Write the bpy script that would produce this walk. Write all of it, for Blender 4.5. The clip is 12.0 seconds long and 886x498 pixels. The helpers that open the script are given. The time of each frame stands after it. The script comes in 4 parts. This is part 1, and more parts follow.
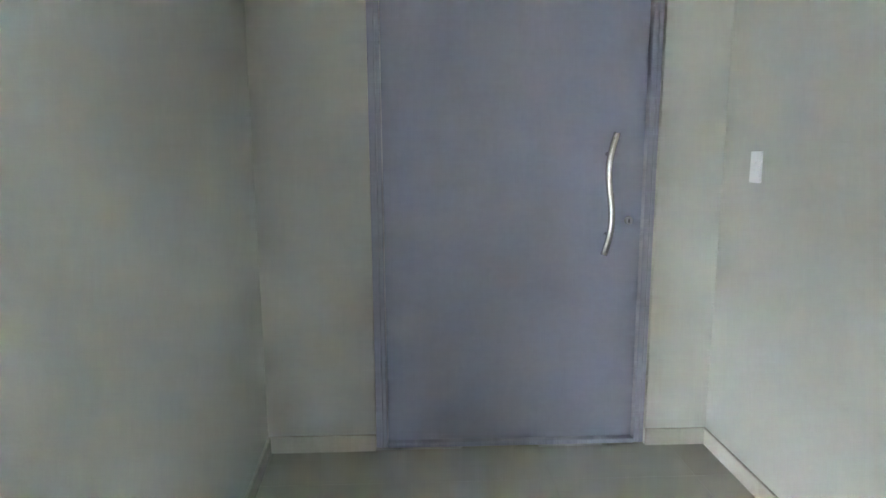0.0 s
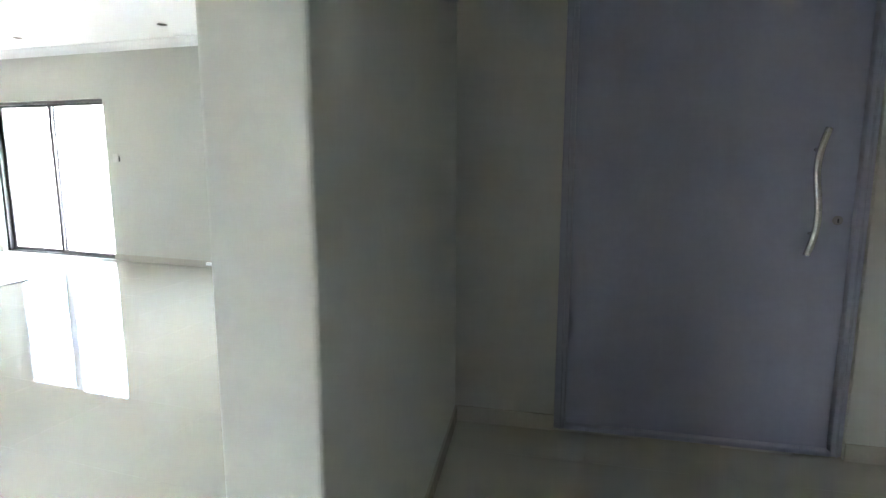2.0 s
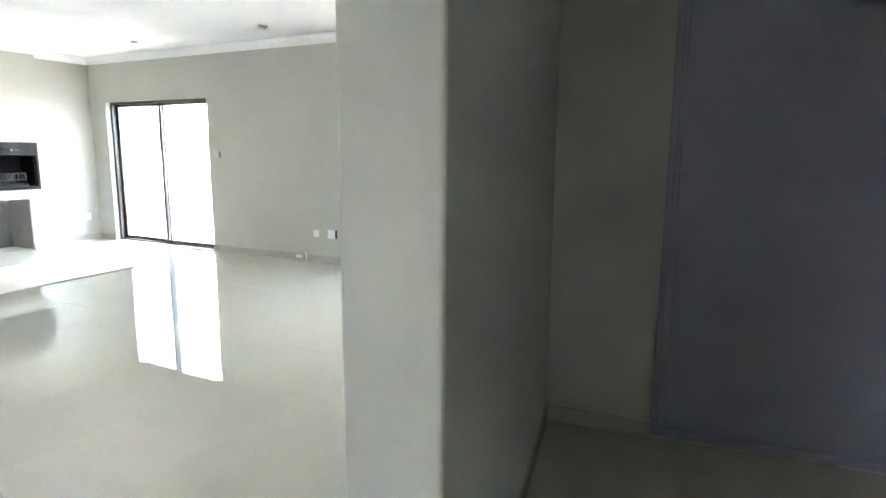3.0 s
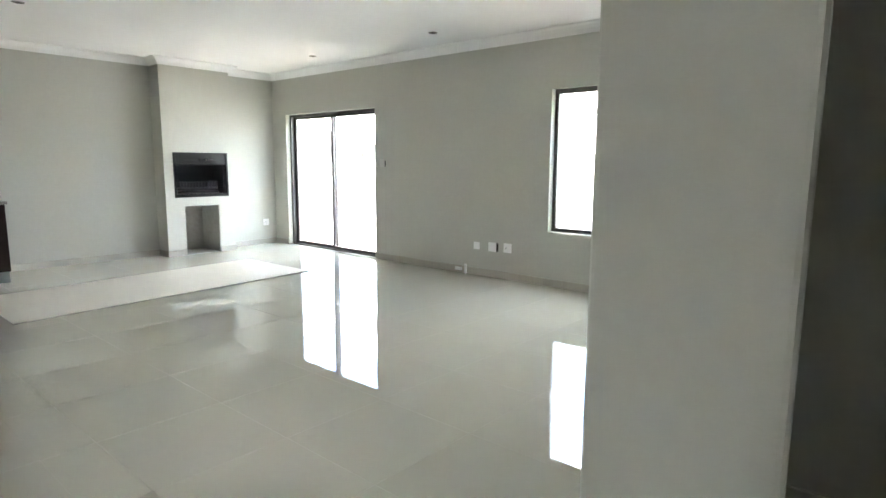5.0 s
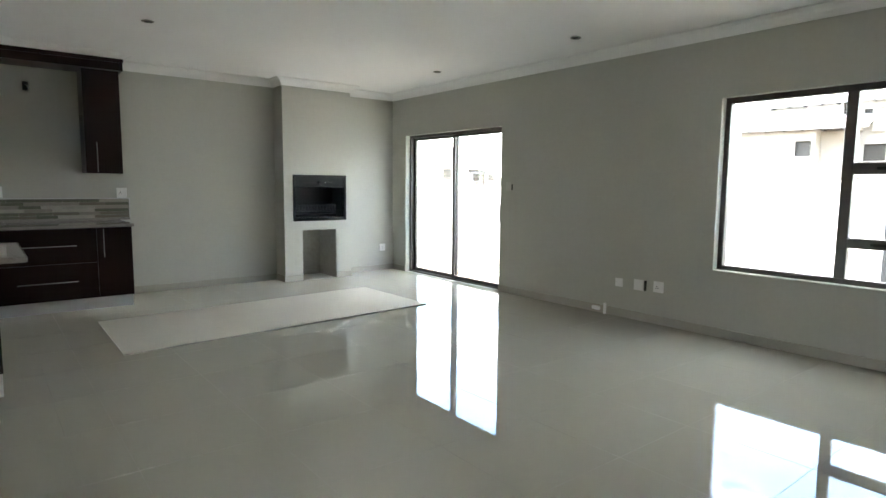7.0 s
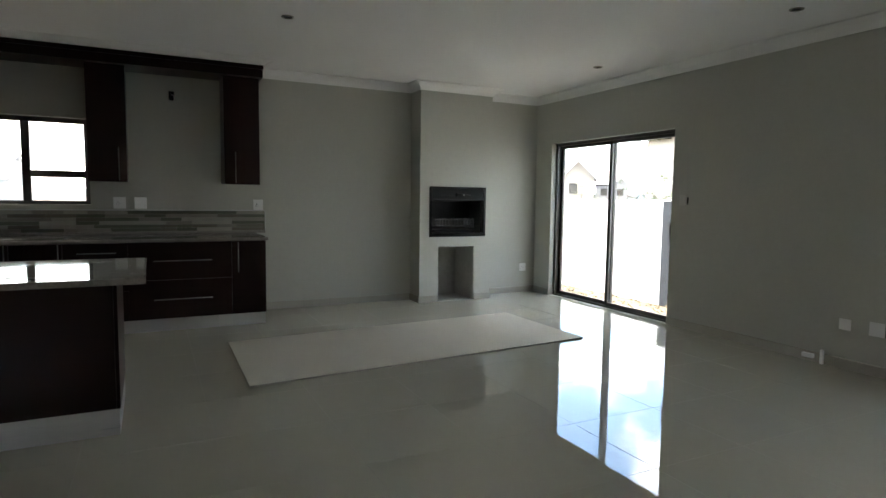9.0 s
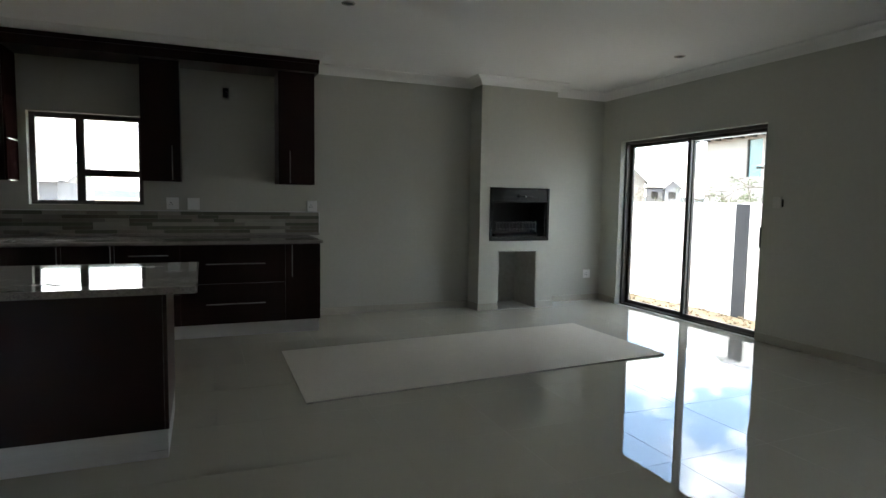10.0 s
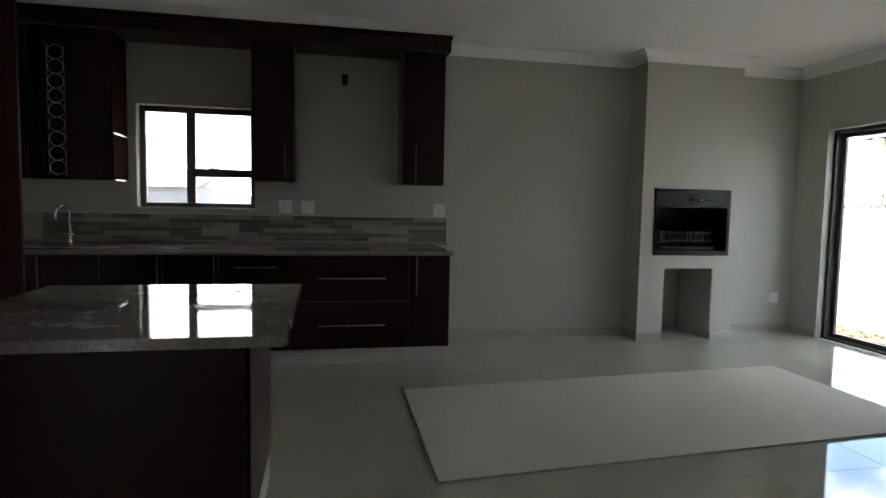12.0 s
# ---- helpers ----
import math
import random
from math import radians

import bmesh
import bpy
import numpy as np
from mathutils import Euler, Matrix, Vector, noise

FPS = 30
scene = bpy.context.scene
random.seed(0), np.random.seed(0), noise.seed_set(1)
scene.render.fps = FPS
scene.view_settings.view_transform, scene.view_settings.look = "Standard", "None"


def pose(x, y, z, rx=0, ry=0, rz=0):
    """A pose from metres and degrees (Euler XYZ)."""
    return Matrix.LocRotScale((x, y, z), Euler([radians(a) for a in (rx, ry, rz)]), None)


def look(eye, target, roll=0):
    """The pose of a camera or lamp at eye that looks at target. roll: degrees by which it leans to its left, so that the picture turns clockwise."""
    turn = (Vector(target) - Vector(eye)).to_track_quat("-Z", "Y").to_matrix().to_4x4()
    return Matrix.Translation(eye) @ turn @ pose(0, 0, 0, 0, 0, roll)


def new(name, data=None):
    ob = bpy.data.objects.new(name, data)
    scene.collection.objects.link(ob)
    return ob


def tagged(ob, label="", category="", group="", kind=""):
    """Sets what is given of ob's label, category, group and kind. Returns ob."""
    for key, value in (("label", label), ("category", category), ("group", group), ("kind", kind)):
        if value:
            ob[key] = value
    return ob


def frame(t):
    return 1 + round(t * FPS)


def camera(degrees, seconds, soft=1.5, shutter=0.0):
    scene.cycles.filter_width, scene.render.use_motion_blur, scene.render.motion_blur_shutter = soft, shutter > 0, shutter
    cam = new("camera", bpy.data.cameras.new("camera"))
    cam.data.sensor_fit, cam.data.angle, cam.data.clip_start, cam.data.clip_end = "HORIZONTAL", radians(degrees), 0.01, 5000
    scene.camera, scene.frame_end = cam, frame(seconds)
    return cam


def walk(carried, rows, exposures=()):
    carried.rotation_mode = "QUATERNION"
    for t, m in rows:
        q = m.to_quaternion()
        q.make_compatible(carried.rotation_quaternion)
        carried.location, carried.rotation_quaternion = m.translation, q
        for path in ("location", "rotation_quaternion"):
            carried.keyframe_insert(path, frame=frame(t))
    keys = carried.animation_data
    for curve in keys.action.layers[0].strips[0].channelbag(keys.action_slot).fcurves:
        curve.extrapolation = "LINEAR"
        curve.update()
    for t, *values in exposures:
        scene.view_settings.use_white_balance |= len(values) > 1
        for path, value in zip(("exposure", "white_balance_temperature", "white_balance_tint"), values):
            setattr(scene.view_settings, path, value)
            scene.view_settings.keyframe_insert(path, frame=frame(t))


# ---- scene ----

# camera and walk: seconds, eye, yaw, pitch, lean
cam = camera(74.10, 12.0)
PATH = [
    (0.0, 0.000, 0.000, 1.365, 3.79, -9.14, -0.32),
    (0.5, -0.041, -0.060, 1.371, 6.40, -9.37, -0.33),
    (1.0, -0.072, -0.121, 1.371, 10.51, -9.40, -0.22),
    (1.5, -0.083, -0.189, 1.357, 15.24, -9.21, 0.04),
    (2.0, -0.120, -0.213, 1.344, 18.94, -9.20, 0.08),
    (2.5, -0.164, -0.227, 1.334, 22.77, -9.25, 0.27),
    (3.0, -0.212, -0.241, 1.321, 26.34, -9.29, 0.44),
    (5.0, -0.564, 0.036, 1.296, 41.09, -8.35, 0.35),
    (5.5, -0.719, 0.130, 1.295, 43.64, -7.64, 0.36),
    (6.0, -0.889, 0.203, 1.297, 45.29, -7.16, 0.38),
    (6.5, -1.079, 0.325, 1.296, 47.97, -6.58, 0.46),
    (7.0, -1.256, 0.419, 1.292, 51.74, -6.18, 0.52),
    (9.0, -2.122, 0.636, 1.268, 63.47, -4.89, 0.77),
    (9.5, -2.338, 0.635, 1.258, 65.81, -4.69, 0.76),
    (10.0, -2.560, 0.636, 1.250, 67.74, -4.67, 0.94),
    (10.5, -2.819, 0.660, 1.245, 71.08, -4.57, 1.00),
    (11.0, -3.058, 0.691, 1.234, 74.19, -4.56, 1.00),
    (11.5, -3.345, 0.697, 1.230, 76.46, -4.41, 1.05),
    (12.0, -3.642, 0.706, 1.224, 78.69, -4.26, 1.13),
]
EXPOSURES = [(0.0, 7.75, 6050, 9.5), (1.0, 7.1, 6050, 9.5), (2.0, 6.45, 6200, 9.5), (3.0, 6.1, 6350, 9.5), (5.0, 5.4, 6650, 7.5), (7.0, 4.5, 6750, 6.0), (9.0, 3.55, 6800, 6.0), (10.5, 2.95, 6650, 5.5), (11.0, 2.77, 6650, 5.5), (12.0, 3.25, 6750, 7.0)]
walk(cam, [(t, pose(x, y, z, 0, 0, yaw) @ pose(0, 0, 0, 90 + pitch, 0, 0) @ pose(0, 0, 0, 0, 0, lean)) for t, x, y, z, yaw, pitch, lean in PATH], EXPOSURES)

# ---- world, sun ----
SUN_TO = Vector((0.20, -0.13, 0.97)).normalized()
world = bpy.data.worlds.new("sky")
scene.world = world
world.use_nodes = True
wn, wl = world.node_tree.nodes, world.node_tree.links
wn.clear()
w_out, w_bg, w_sky = wn.new("ShaderNodeOutputWorld"), wn.new("ShaderNodeBackground"), wn.new("ShaderNodeTexSky")
w_sky.sky_type, w_sky.sun_disc = "NISHITA", False
w_sky.sun_elevation, w_sky.sun_rotation = math.asin(SUN_TO.z), math.atan2(SUN_TO.x, SUN_TO.y)
w_co, w_map, w_noise, w_ramp, w_mix = (wn.new(n) for n in ("ShaderNodeTexCoord", "ShaderNodeMapping", "ShaderNodeTexNoise", "ShaderNodeValToRGB", "ShaderNodeMix"))
w_map.inputs["Scale"].default_value = (1.0, 1.0, 2.2)
w_noise.inputs["Scale"].default_value, w_noise.inputs["Detail"].default_value, w_noise.inputs["Roughness"].default_value = 2.3, 7, 0.58
w_ramp.color_ramp.elements[0].position, w_ramp.color_ramp.elements[1].position = 0.455, 0.575
w_mix.data_type = "RGBA"
w_mix.inputs["B"].default_value = (8.7, 8.7, 8.8, 1)
wl.new(w_co.outputs["Generated"], w_map.inputs["Vector"])
wl.new(w_map.outputs["Vector"], w_noise.inputs["Vector"])
wl.new(w_noise.outputs["Fac"], w_ramp.inputs["Fac"])
wl.new(w_ramp.outputs["Color"], w_mix.inputs["Factor"])
wl.new(w_sky.outputs["Color"], w_mix.inputs["A"])
wl.new(w_mix.outputs["Result"], w_bg.inputs["Color"])
w_bg.inputs["Strength"].default_value = 0.15
wl.new(w_bg.outputs["Background"], w_out.inputs["Surface"])

sun = new("sun", bpy.data.lights.new("sun", "SUN"))
sun.data.energy, sun.data.angle, sun.data.color = 2.4, radians(0.6), (1.0, 0.97, 0.93)
sun.matrix_world = look(SUN_TO * 20, (0, 0, 0))


# ---- materials ----
def material(name, color, rough=0.5, metal=0.0, vary=0.08, scale=6.0, fine=60.0, bump=0.0, bump_scale=80.0, coat=0.0, stretch=(1, 1, 1), second=None, spec=0.5, rough_vary=0.06, per_object=0.0):
    """Colour that varies at two scales, with fine relief."""
    m = bpy.data.materials.new(name)
    m.use_nodes = True
    n, l = m.node_tree.nodes, m.node_tree.links
    p = n["Principled BSDF"]
    p.inputs["Metallic"].default_value, p.inputs["Coat Weight"].default_value = metal, coat
    p.inputs["Specular IOR Level"].default_value = spec
    p.inputs["Coat Roughness"].default_value = 0.03
    co, mp = n.new("ShaderNodeTexCoord"), n.new("ShaderNodeMapping")
    mp.inputs["Scale"].default_value = stretch
    l.new(co.outputs["Object"], mp.inputs["Vector"])
    big, small = n.new("ShaderNodeTexNoise"), n.new("ShaderNodeTexNoise")
    for node, s, d in ((big, scale, 4), (small, fine, 5)):
        node.inputs["Scale"].default_value, node.inputs["Detail"].default_value = s, d
        l.new(mp.outputs["Vector"], node.inputs["Vector"])
    add = n.new("ShaderNodeMath")
    add.operation = "ADD"
    l.new(big.outputs["Fac"], add.inputs[0])
    l.new(small.outputs["Fac"], add.inputs[1])
    ramp = n.new("ShaderNodeMapRange")
    ramp.inputs["From Min"].default_value, ramp.inputs["From Max"].default_value = 0.65, 1.35
    l.new(add.outputs["Value"], ramp.inputs["Value"])
    mix = n.new("ShaderNodeMix")
    mix.data_type = "RGBA"
    dark = second or tuple(c * (1 - vary) for c in color)
    light = tuple(min(1, c * (1 + vary)) for c in color)
    mix.inputs["A"].default_value, mix.inputs["B"].default_value = (*dark, 1), (*light, 1)
    l.new(ramp.outputs["Result"], mix.inputs["Factor"])
    out = mix.outputs["Result"]
    if per_object:
        info, hsv, rng = n.new("ShaderNodeObjectInfo"), n.new("ShaderNodeHueSaturation"), n.new("ShaderNodeMapRange")
        rng.inputs["To Min"].default_value, rng.inputs["To Max"].default_value = 1 - per_object, 1 + per_object
        l.new(info.outputs["Random"], rng.inputs["Value"])
        l.new(rng.outputs["Result"], hsv.inputs["Value"])
        l.new(out, hsv.inputs["Color"])
        out = hsv.outputs["Color"]
    l.new(out, p.inputs["Base Color"])
    rr = n.new("ShaderNodeMapRange")
    rr.inputs["To Min"].default_value, rr.inputs["To Max"].default_value = max(0.01, rough - rough_vary), min(1, rough + rough_vary)
    l.new(big.outputs["Fac"], rr.inputs["Value"])
    l.new(rr.outputs["Result"], p.inputs["Roughness"])
    if bump:
        bn, bp = n.new("ShaderNodeTexNoise"), n.new("ShaderNodeBump")
        bn.inputs["Scale"].default_value, bn.inputs["Detail"].default_value = bump_scale, 3
        bp.inputs["Strength"].default_value, bp.inputs["Distance"].default_value = bump, 0.01
        l.new(mp.outputs["Vector"], bn.inputs["Vector"])
        l.new(bn.outputs["Fac"], bp.inputs["Height"])
        l.new(bp.outputs["Normal"], p.inputs["Normal"])
    return m


def glass_material(name, tint):
    m = bpy.data.materials.new(name)
    m.use_nodes = True
    p = m.node_tree.nodes["Principled BSDF"]
    p.inputs["Base Color"].default_value = (*tint, 1)
    p.inputs["Roughness"].default_value, p.inputs["Transmission Weight"].default_value, p.inputs["IOR"].default_value = 0.0, 1.0, 1.45
    return m


def granite_material():
    m = material("granite", (0.25, 0.233, 0.215), 0.05, vary=0.25, scale=9, fine=45, spec=0.25, rough_vary=0.03)
    n, l = m.node_tree.nodes, m.node_tree.links
    p = n["Principled BSDF"]
    base = p.inputs["Base Color"].links[0].from_socket
    co, vor, ramp, mix = n.new("ShaderNodeTexCoord"), n.new("ShaderNodeTexVoronoi"), n.new("ShaderNodeValToRGB"), n.new("ShaderNodeMix")
    vor.inputs["Scale"].default_value = 260
    ramp.color_ramp.elements[0].position, ramp.color_ramp.elements[1].position = 0.25, 0.7
    ramp.color_ramp.elements[0].color, ramp.color_ramp.elements[1].color = (0.03, 0.025, 0.025, 1), (0.62, 0.57, 0.51, 1)
    mix.data_type, mix.blend_type = "RGBA", "MIX"
    mix.inputs["Factor"].default_value = 0.17
    l.new(co.outputs["Object"], vor.inputs["Vector"])
    l.new(vor.outputs["Color"], ramp.inputs["Fac"])
    l.new(base, mix.inputs["A"])
    l.new(ramp.outputs["Color"], mix.inputs["B"])
    l.new(mix.outputs["Result"], p.inputs["Base Color"])
    # dried smears of site dirt dull the polish in places
    dirt, cut, dull = n.new("ShaderNodeTexNoise"), n.new("ShaderNodeValToRGB"), n.new("ShaderNodeMath")
    dirt.inputs["Scale"].default_value, dirt.inputs["Detail"].default_value, dirt.inputs["Roughness"].default_value = 6.5, 9, 0.72
    cut.color_ramp.elements[0].position, cut.color_ramp.elements[1].position = 0.60, 0.625
    dull.operation = "MULTIPLY_ADD"
    dull.inputs[1].default_value = 0.55
    l.new(co.outputs["Object"], dirt.inputs["Vector"])
    l.new(dirt.outputs["Fac"], cut.inputs["Fac"])
    l.new(cut.outputs["Color"], dull.inputs[0])
    l.new(p.inputs["Roughness"].links[0].from_socket, dull.inputs[2])
    l.new(dull.outputs["Value"], p.inputs["Roughness"])
    return m


WALL = material("wall_paint", (0.49, 0.489, 0.432), 0.62, vary=0.03, scale=1.3, fine=30, bump=0.06, bump_scale=140)
CEIL = material("ceiling_paint", (0.87, 0.865, 0.855), 0.8, vary=0.02, scale=1.5, bump=0.03)
TRIM_WHITE = material("cornice_plaster", (0.85, 0.845, 0.83), 0.7, vary=0.02, scale=3)
TILE = material("porcelain_tile", (0.465, 0.448, 0.380), 0.014, vary=0.012, scale=1.7, fine=14, bump=0.002, bump_scale=4, rough_vary=0.008, per_object=0.006, spec=0.8)
GROUT = material("grout", (0.41, 0.395, 0.345), 0.9, vary=0.10, scale=9, spec=0.0)
SKIRT = material("skirting_tile", (0.455, 0.43, 0.37), 0.18, vary=0.05, scale=3)
DOOR_PAINT = material("door_paint", (0.32, 0.33, 0.42), 0.3, vary=0.04, scale=2.0, fine=40, bump=0.03, bump_scale=35)
FRAME_PAINT = material("door_frame_paint", (0.32, 0.325, 0.40), 0.38, vary=0.06, scale=5, bump=0.03)
STEEL = material("brushed_steel", (0.62, 0.61, 0.59), 0.25, metal=1.0, vary=0.06, scale=20, stretch=(1, 1, 8))
STEEL_DULL = material("satin_nickel", (0.24, 0.236, 0.23), 0.36, metal=1.0, vary=0.06, scale=20)
CHROME = material("chrome", (0.75, 0.75, 0.76), 0.08, metal=1.0, vary=0.02)
BRONZE = material("bronze_aluminium", (0.078, 0.072, 0.069), 0.4, metal=0.2, vary=0.12, scale=12)
BRONZE_DARK = material("rubber_seal", (0.012, 0.012, 0.012), 0.7)
GLASS = glass_material("window_glass", (0.97, 0.98, 0.98))
WOOD = material("mahogany_foil", (0.019, 0.0080, 0.0072), 0.28, vary=0.05, scale=2.0, fine=22, stretch=(9, 9, 0.7), spec=0.2, rough_vary=0.008)
WOOD_IN = material("mahogany_carcass", (0.024, 0.0100, 0.0090), 0.8, spec=0.0, vary=0.3, scale=2.5, fine=20, stretch=(9, 9, 0.7))
GRANITE = granite_material()
KICK = material("kick_aluminium", (0.62, 0.62, 0.61), 0.30, metal=0.25, vary=0.06, scale=4, stretch=(1, 0.3, 6))
PLASTIC = material("white_plastic", (0.85, 0.845, 0.83), 0.3, vary=0.02, scale=20)
DUSTY = material("dusty_plastic", (0.56, 0.55, 0.50), 0.45, vary=0.06, scale=20)
# near-black, stands in for the shade inside holes and recesses
DARK = material("hole_shade", (0.01, 0.01, 0.01), 0.8)
BRAAI = material("black_stove_enamel", (0.010, 0.0105, 0.011), 0.42, spec=0.2, vary=0.2, scale=10, bump=0.05)
BRAAI_IN = material("sooted_steel", (0.014, 0.014, 0.014), 0.65, vary=0.35, scale=9, bump=0.1)
GRATE = material("cast_grate", (0.045, 0.045, 0.047), 0.55, metal=0.2, vary=0.2, scale=20)
BOARD = material("plasterboard_paper", (0.61, 0.58, 0.515), 0.75, vary=0.04, scale=2.0, fine=50, bump=0.03)
BOARD_EDGE = material("plasterboard_core", (0.35, 0.33, 0.30), 0.9, vary=0.2, scale=30)
GARDEN_WALL = material("garden_wall_paint", (0.80, 0.79, 0.76), 0.8, vary=0.04, scale=1.0, bump=0.1, bump_scale=60)
GREY_PIER = material("grey_pier_paint", (0.022, 0.024, 0.029), 0.75, vary=0.06, scale=3, bump=0.1)
SAND = material("sandy_soil", (0.105, 0.078, 0.048), 0.95, vary=0.4, scale=2.0, fine=22, bump=0.8, bump_scale=25, second=(0.055, 0.042, 0.025))
NICHE_GREY = material("niche_grey", (0.40, 0.39, 0.35), 0.9, vary=0.10, scale=3, fine=18, bump=0.05, second=(0.33, 0.32, 0.285))
PLASTER = material("house_plaster", (0.235, 0.216, 0.19), 0.85, vary=0.06, scale=0.8, bump=0.1)
PLASTER_W = material("white_house_plaster", (0.34, 0.325, 0.295), 0.85, vary=0.05, scale=0.8, bump=0.1)
PLASTER_G = material("grey_house_plaster", (0.20, 0.20, 0.205), 0.85, vary=0.08, scale=0.8)
ROOF = material("grey_roof_sheet", (0.24, 0.24, 0.25), 0.5, vary=0.1, scale=2, metal=0.2)
ROOF_EDGE = material("fascia", (0.035, 0.032, 0.03), 0.7, spec=0.1)
FAR_GLASS = material("dark_opening", (0.055, 0.053, 0.05), 0.9, vary=0.3, scale=1, spec=0.0)
TEAL_GLASS = material("tinted_glazing", (0.12, 0.22, 0.23), 0.1, vary=0.2, scale=1)
LEAF = material("shrub_leaf", (0.042, 0.065, 0.020), 0.6, vary=0.5, scale=3, second=(0.06, 0.055, 0.028))
TWIG = material("dry_twig", (0.065, 0.048, 0.034), 0.85, vary=0.3, scale=12)
HILL = material("far_hills", (0.026, 0.036, 0.040), 0.95, vary=0.3, scale=0.02, fine=0.3)

# ---- building helpers ----
PLACE = {}


def shape(bm, name, mat, smooth=False):
    me = bpy.data.meshes.new(name)
    bmesh.ops.recalc_face_normals(bm, faces=bm.faces)
    bm.to_mesh(me)
    bm.free()
    me.materials.append(mat)
    if smooth:
        me.polygons.foreach_set("use_smooth", [True] * len(me.polygons))
    return me


def thing(name, at, label, category, group="", kind="", turn=0.0):
    ob = new(name)
    ob.empty_display_size = 0.1
    m = pose(*at, 0, 0, turn)
    ob.matrix_world = m
    PLACE[ob] = m
    return tagged(ob, label, category, group, kind)


def part(name, bm, mat, parent, label="", smooth=False):
    me = shape(bm, name, mat, smooth)
    m = PLACE[parent]
    me.transform(m.inverted())
    ob = new(name, me)
    ob.parent = parent
    PLACE[ob] = m
    return tagged(ob, label)


def solid(name, bm, mat, label="", category="", kind="structure", smooth=False):
    ob = new(name, shape(bm, name, mat, smooth))
    PLACE[ob] = Matrix.Identity(4)
    return tagged(ob, label, category, "", kind)


def box(x0, y0, z0, x1, y1, z1, bevel=0.0, m=None, bm=None, segments=1):
    own = bmesh.new()
    bmesh.ops.create_cube(own, size=1.0, matrix=Matrix.Translation(((x0 + x1) / 2, (y0 + y1) / 2, (z0 + z1) / 2)) @ Matrix.Diagonal((abs(x1 - x0), abs(y1 - y0), abs(z1 - z0), 1)))
    if bevel:
        bmesh.ops.bevel(own, geom=own.edges[:], offset=bevel, segments=segments, affect="EDGES", profile=0.5)
    if m is not None:
        own.transform(m)
    if bm is None:
        return own
    me = bpy.data.meshes.new("join")
    own.to_mesh(me)
    own.free()
    bm.from_mesh(me)
    bpy.data.meshes.remove(me)
    return bm


def rod(points, radius, sides=10, bm=None, closed=False):
    """A round bar along a line of points."""
    bm = bm or bmesh.new()
    pts = [Vector(p) for p in points]
    rings, n = [], len(pts)
    up = Vector((0.0123, 0.0321, 1.0)).normalized()
    for i, p in enumerate(pts):
        a, b = (pts[(i - 1) % n], pts[(i + 1) % n]) if closed else (pts[max(i - 1, 0)], pts[min(i + 1, n - 1)])
        d = (b - a).normalized()
        ref = up if abs(d.dot(up)) < 0.95 else Vector((1, 0, 0))
        u = d.cross(ref).normalized()
        v = d.cross(u)
        r = radius[i] if isinstance(radius, (list, tuple)) else radius
        rings.append([bm.verts.new(p + r * (math.cos(k * math.tau / sides) * u + math.sin(k * math.tau / sides) * v)) for k in range(sides)])
    for i in range(n if closed else n - 1):
        a, b = rings[i], rings[(i + 1) % n]
        for k in range(sides):
            bm.faces.new((a[k], a[(k + 1) % sides], b[(k + 1) % sides], b[k]))
    if not closed:
        bm.faces.new(rings[0])
        bm.faces.new(rings[-1][::-1])
    return bm


def lathe(profile, at, sides=24, bm=None, m=None):
    """Radius and height pairs turned about an upright axis."""
    bm = bm or bmesh.new()
    rings = []
    for r, z in profile:
        ring = []
        for k in range(sides):
            a = k * math.tau / sides
            co = Vector((r * math.cos(a), r * math.sin(a), z))
            ring.append(bm.verts.new((m @ co if m is not None else co) + Vector(at)))
        rings.append(ring)
    for a, b in zip(rings, rings[1:]):
        for k in range(sides):
            bm.faces.new((a[k], a[(k + 1) % sides], b[(k + 1) % sides], b[k]))
    bm.faces.new(rings[0][::-1])
    bm.faces.new(rings[-1])
    return bm


def prism(poly, z0, z1, bm=None, bevel=0.0):
    bm = bm or bmesh.new()
    lo, hi = [bm.verts.new((x, y, z0)) for x, y in poly], [bm.verts.new((x, y, z1)) for x, y in poly]
    bm.faces.new(lo[::-1])
    bm.faces.new(hi)
    n = len(poly)
    for i in range(n):
        bm.faces.new((lo[i], lo[(i + 1) % n], hi[(i + 1) % n], hi[i]))
    if bevel:
        ups = [e for e in bm.edges if abs(e.verts[0].co.z - e.verts[1].co.z) > 0.1]
        bmesh.ops.bevel(bm, geom=ups, offset=bevel, segments=3, affect="EDGES", profile=0.5)
    return bm


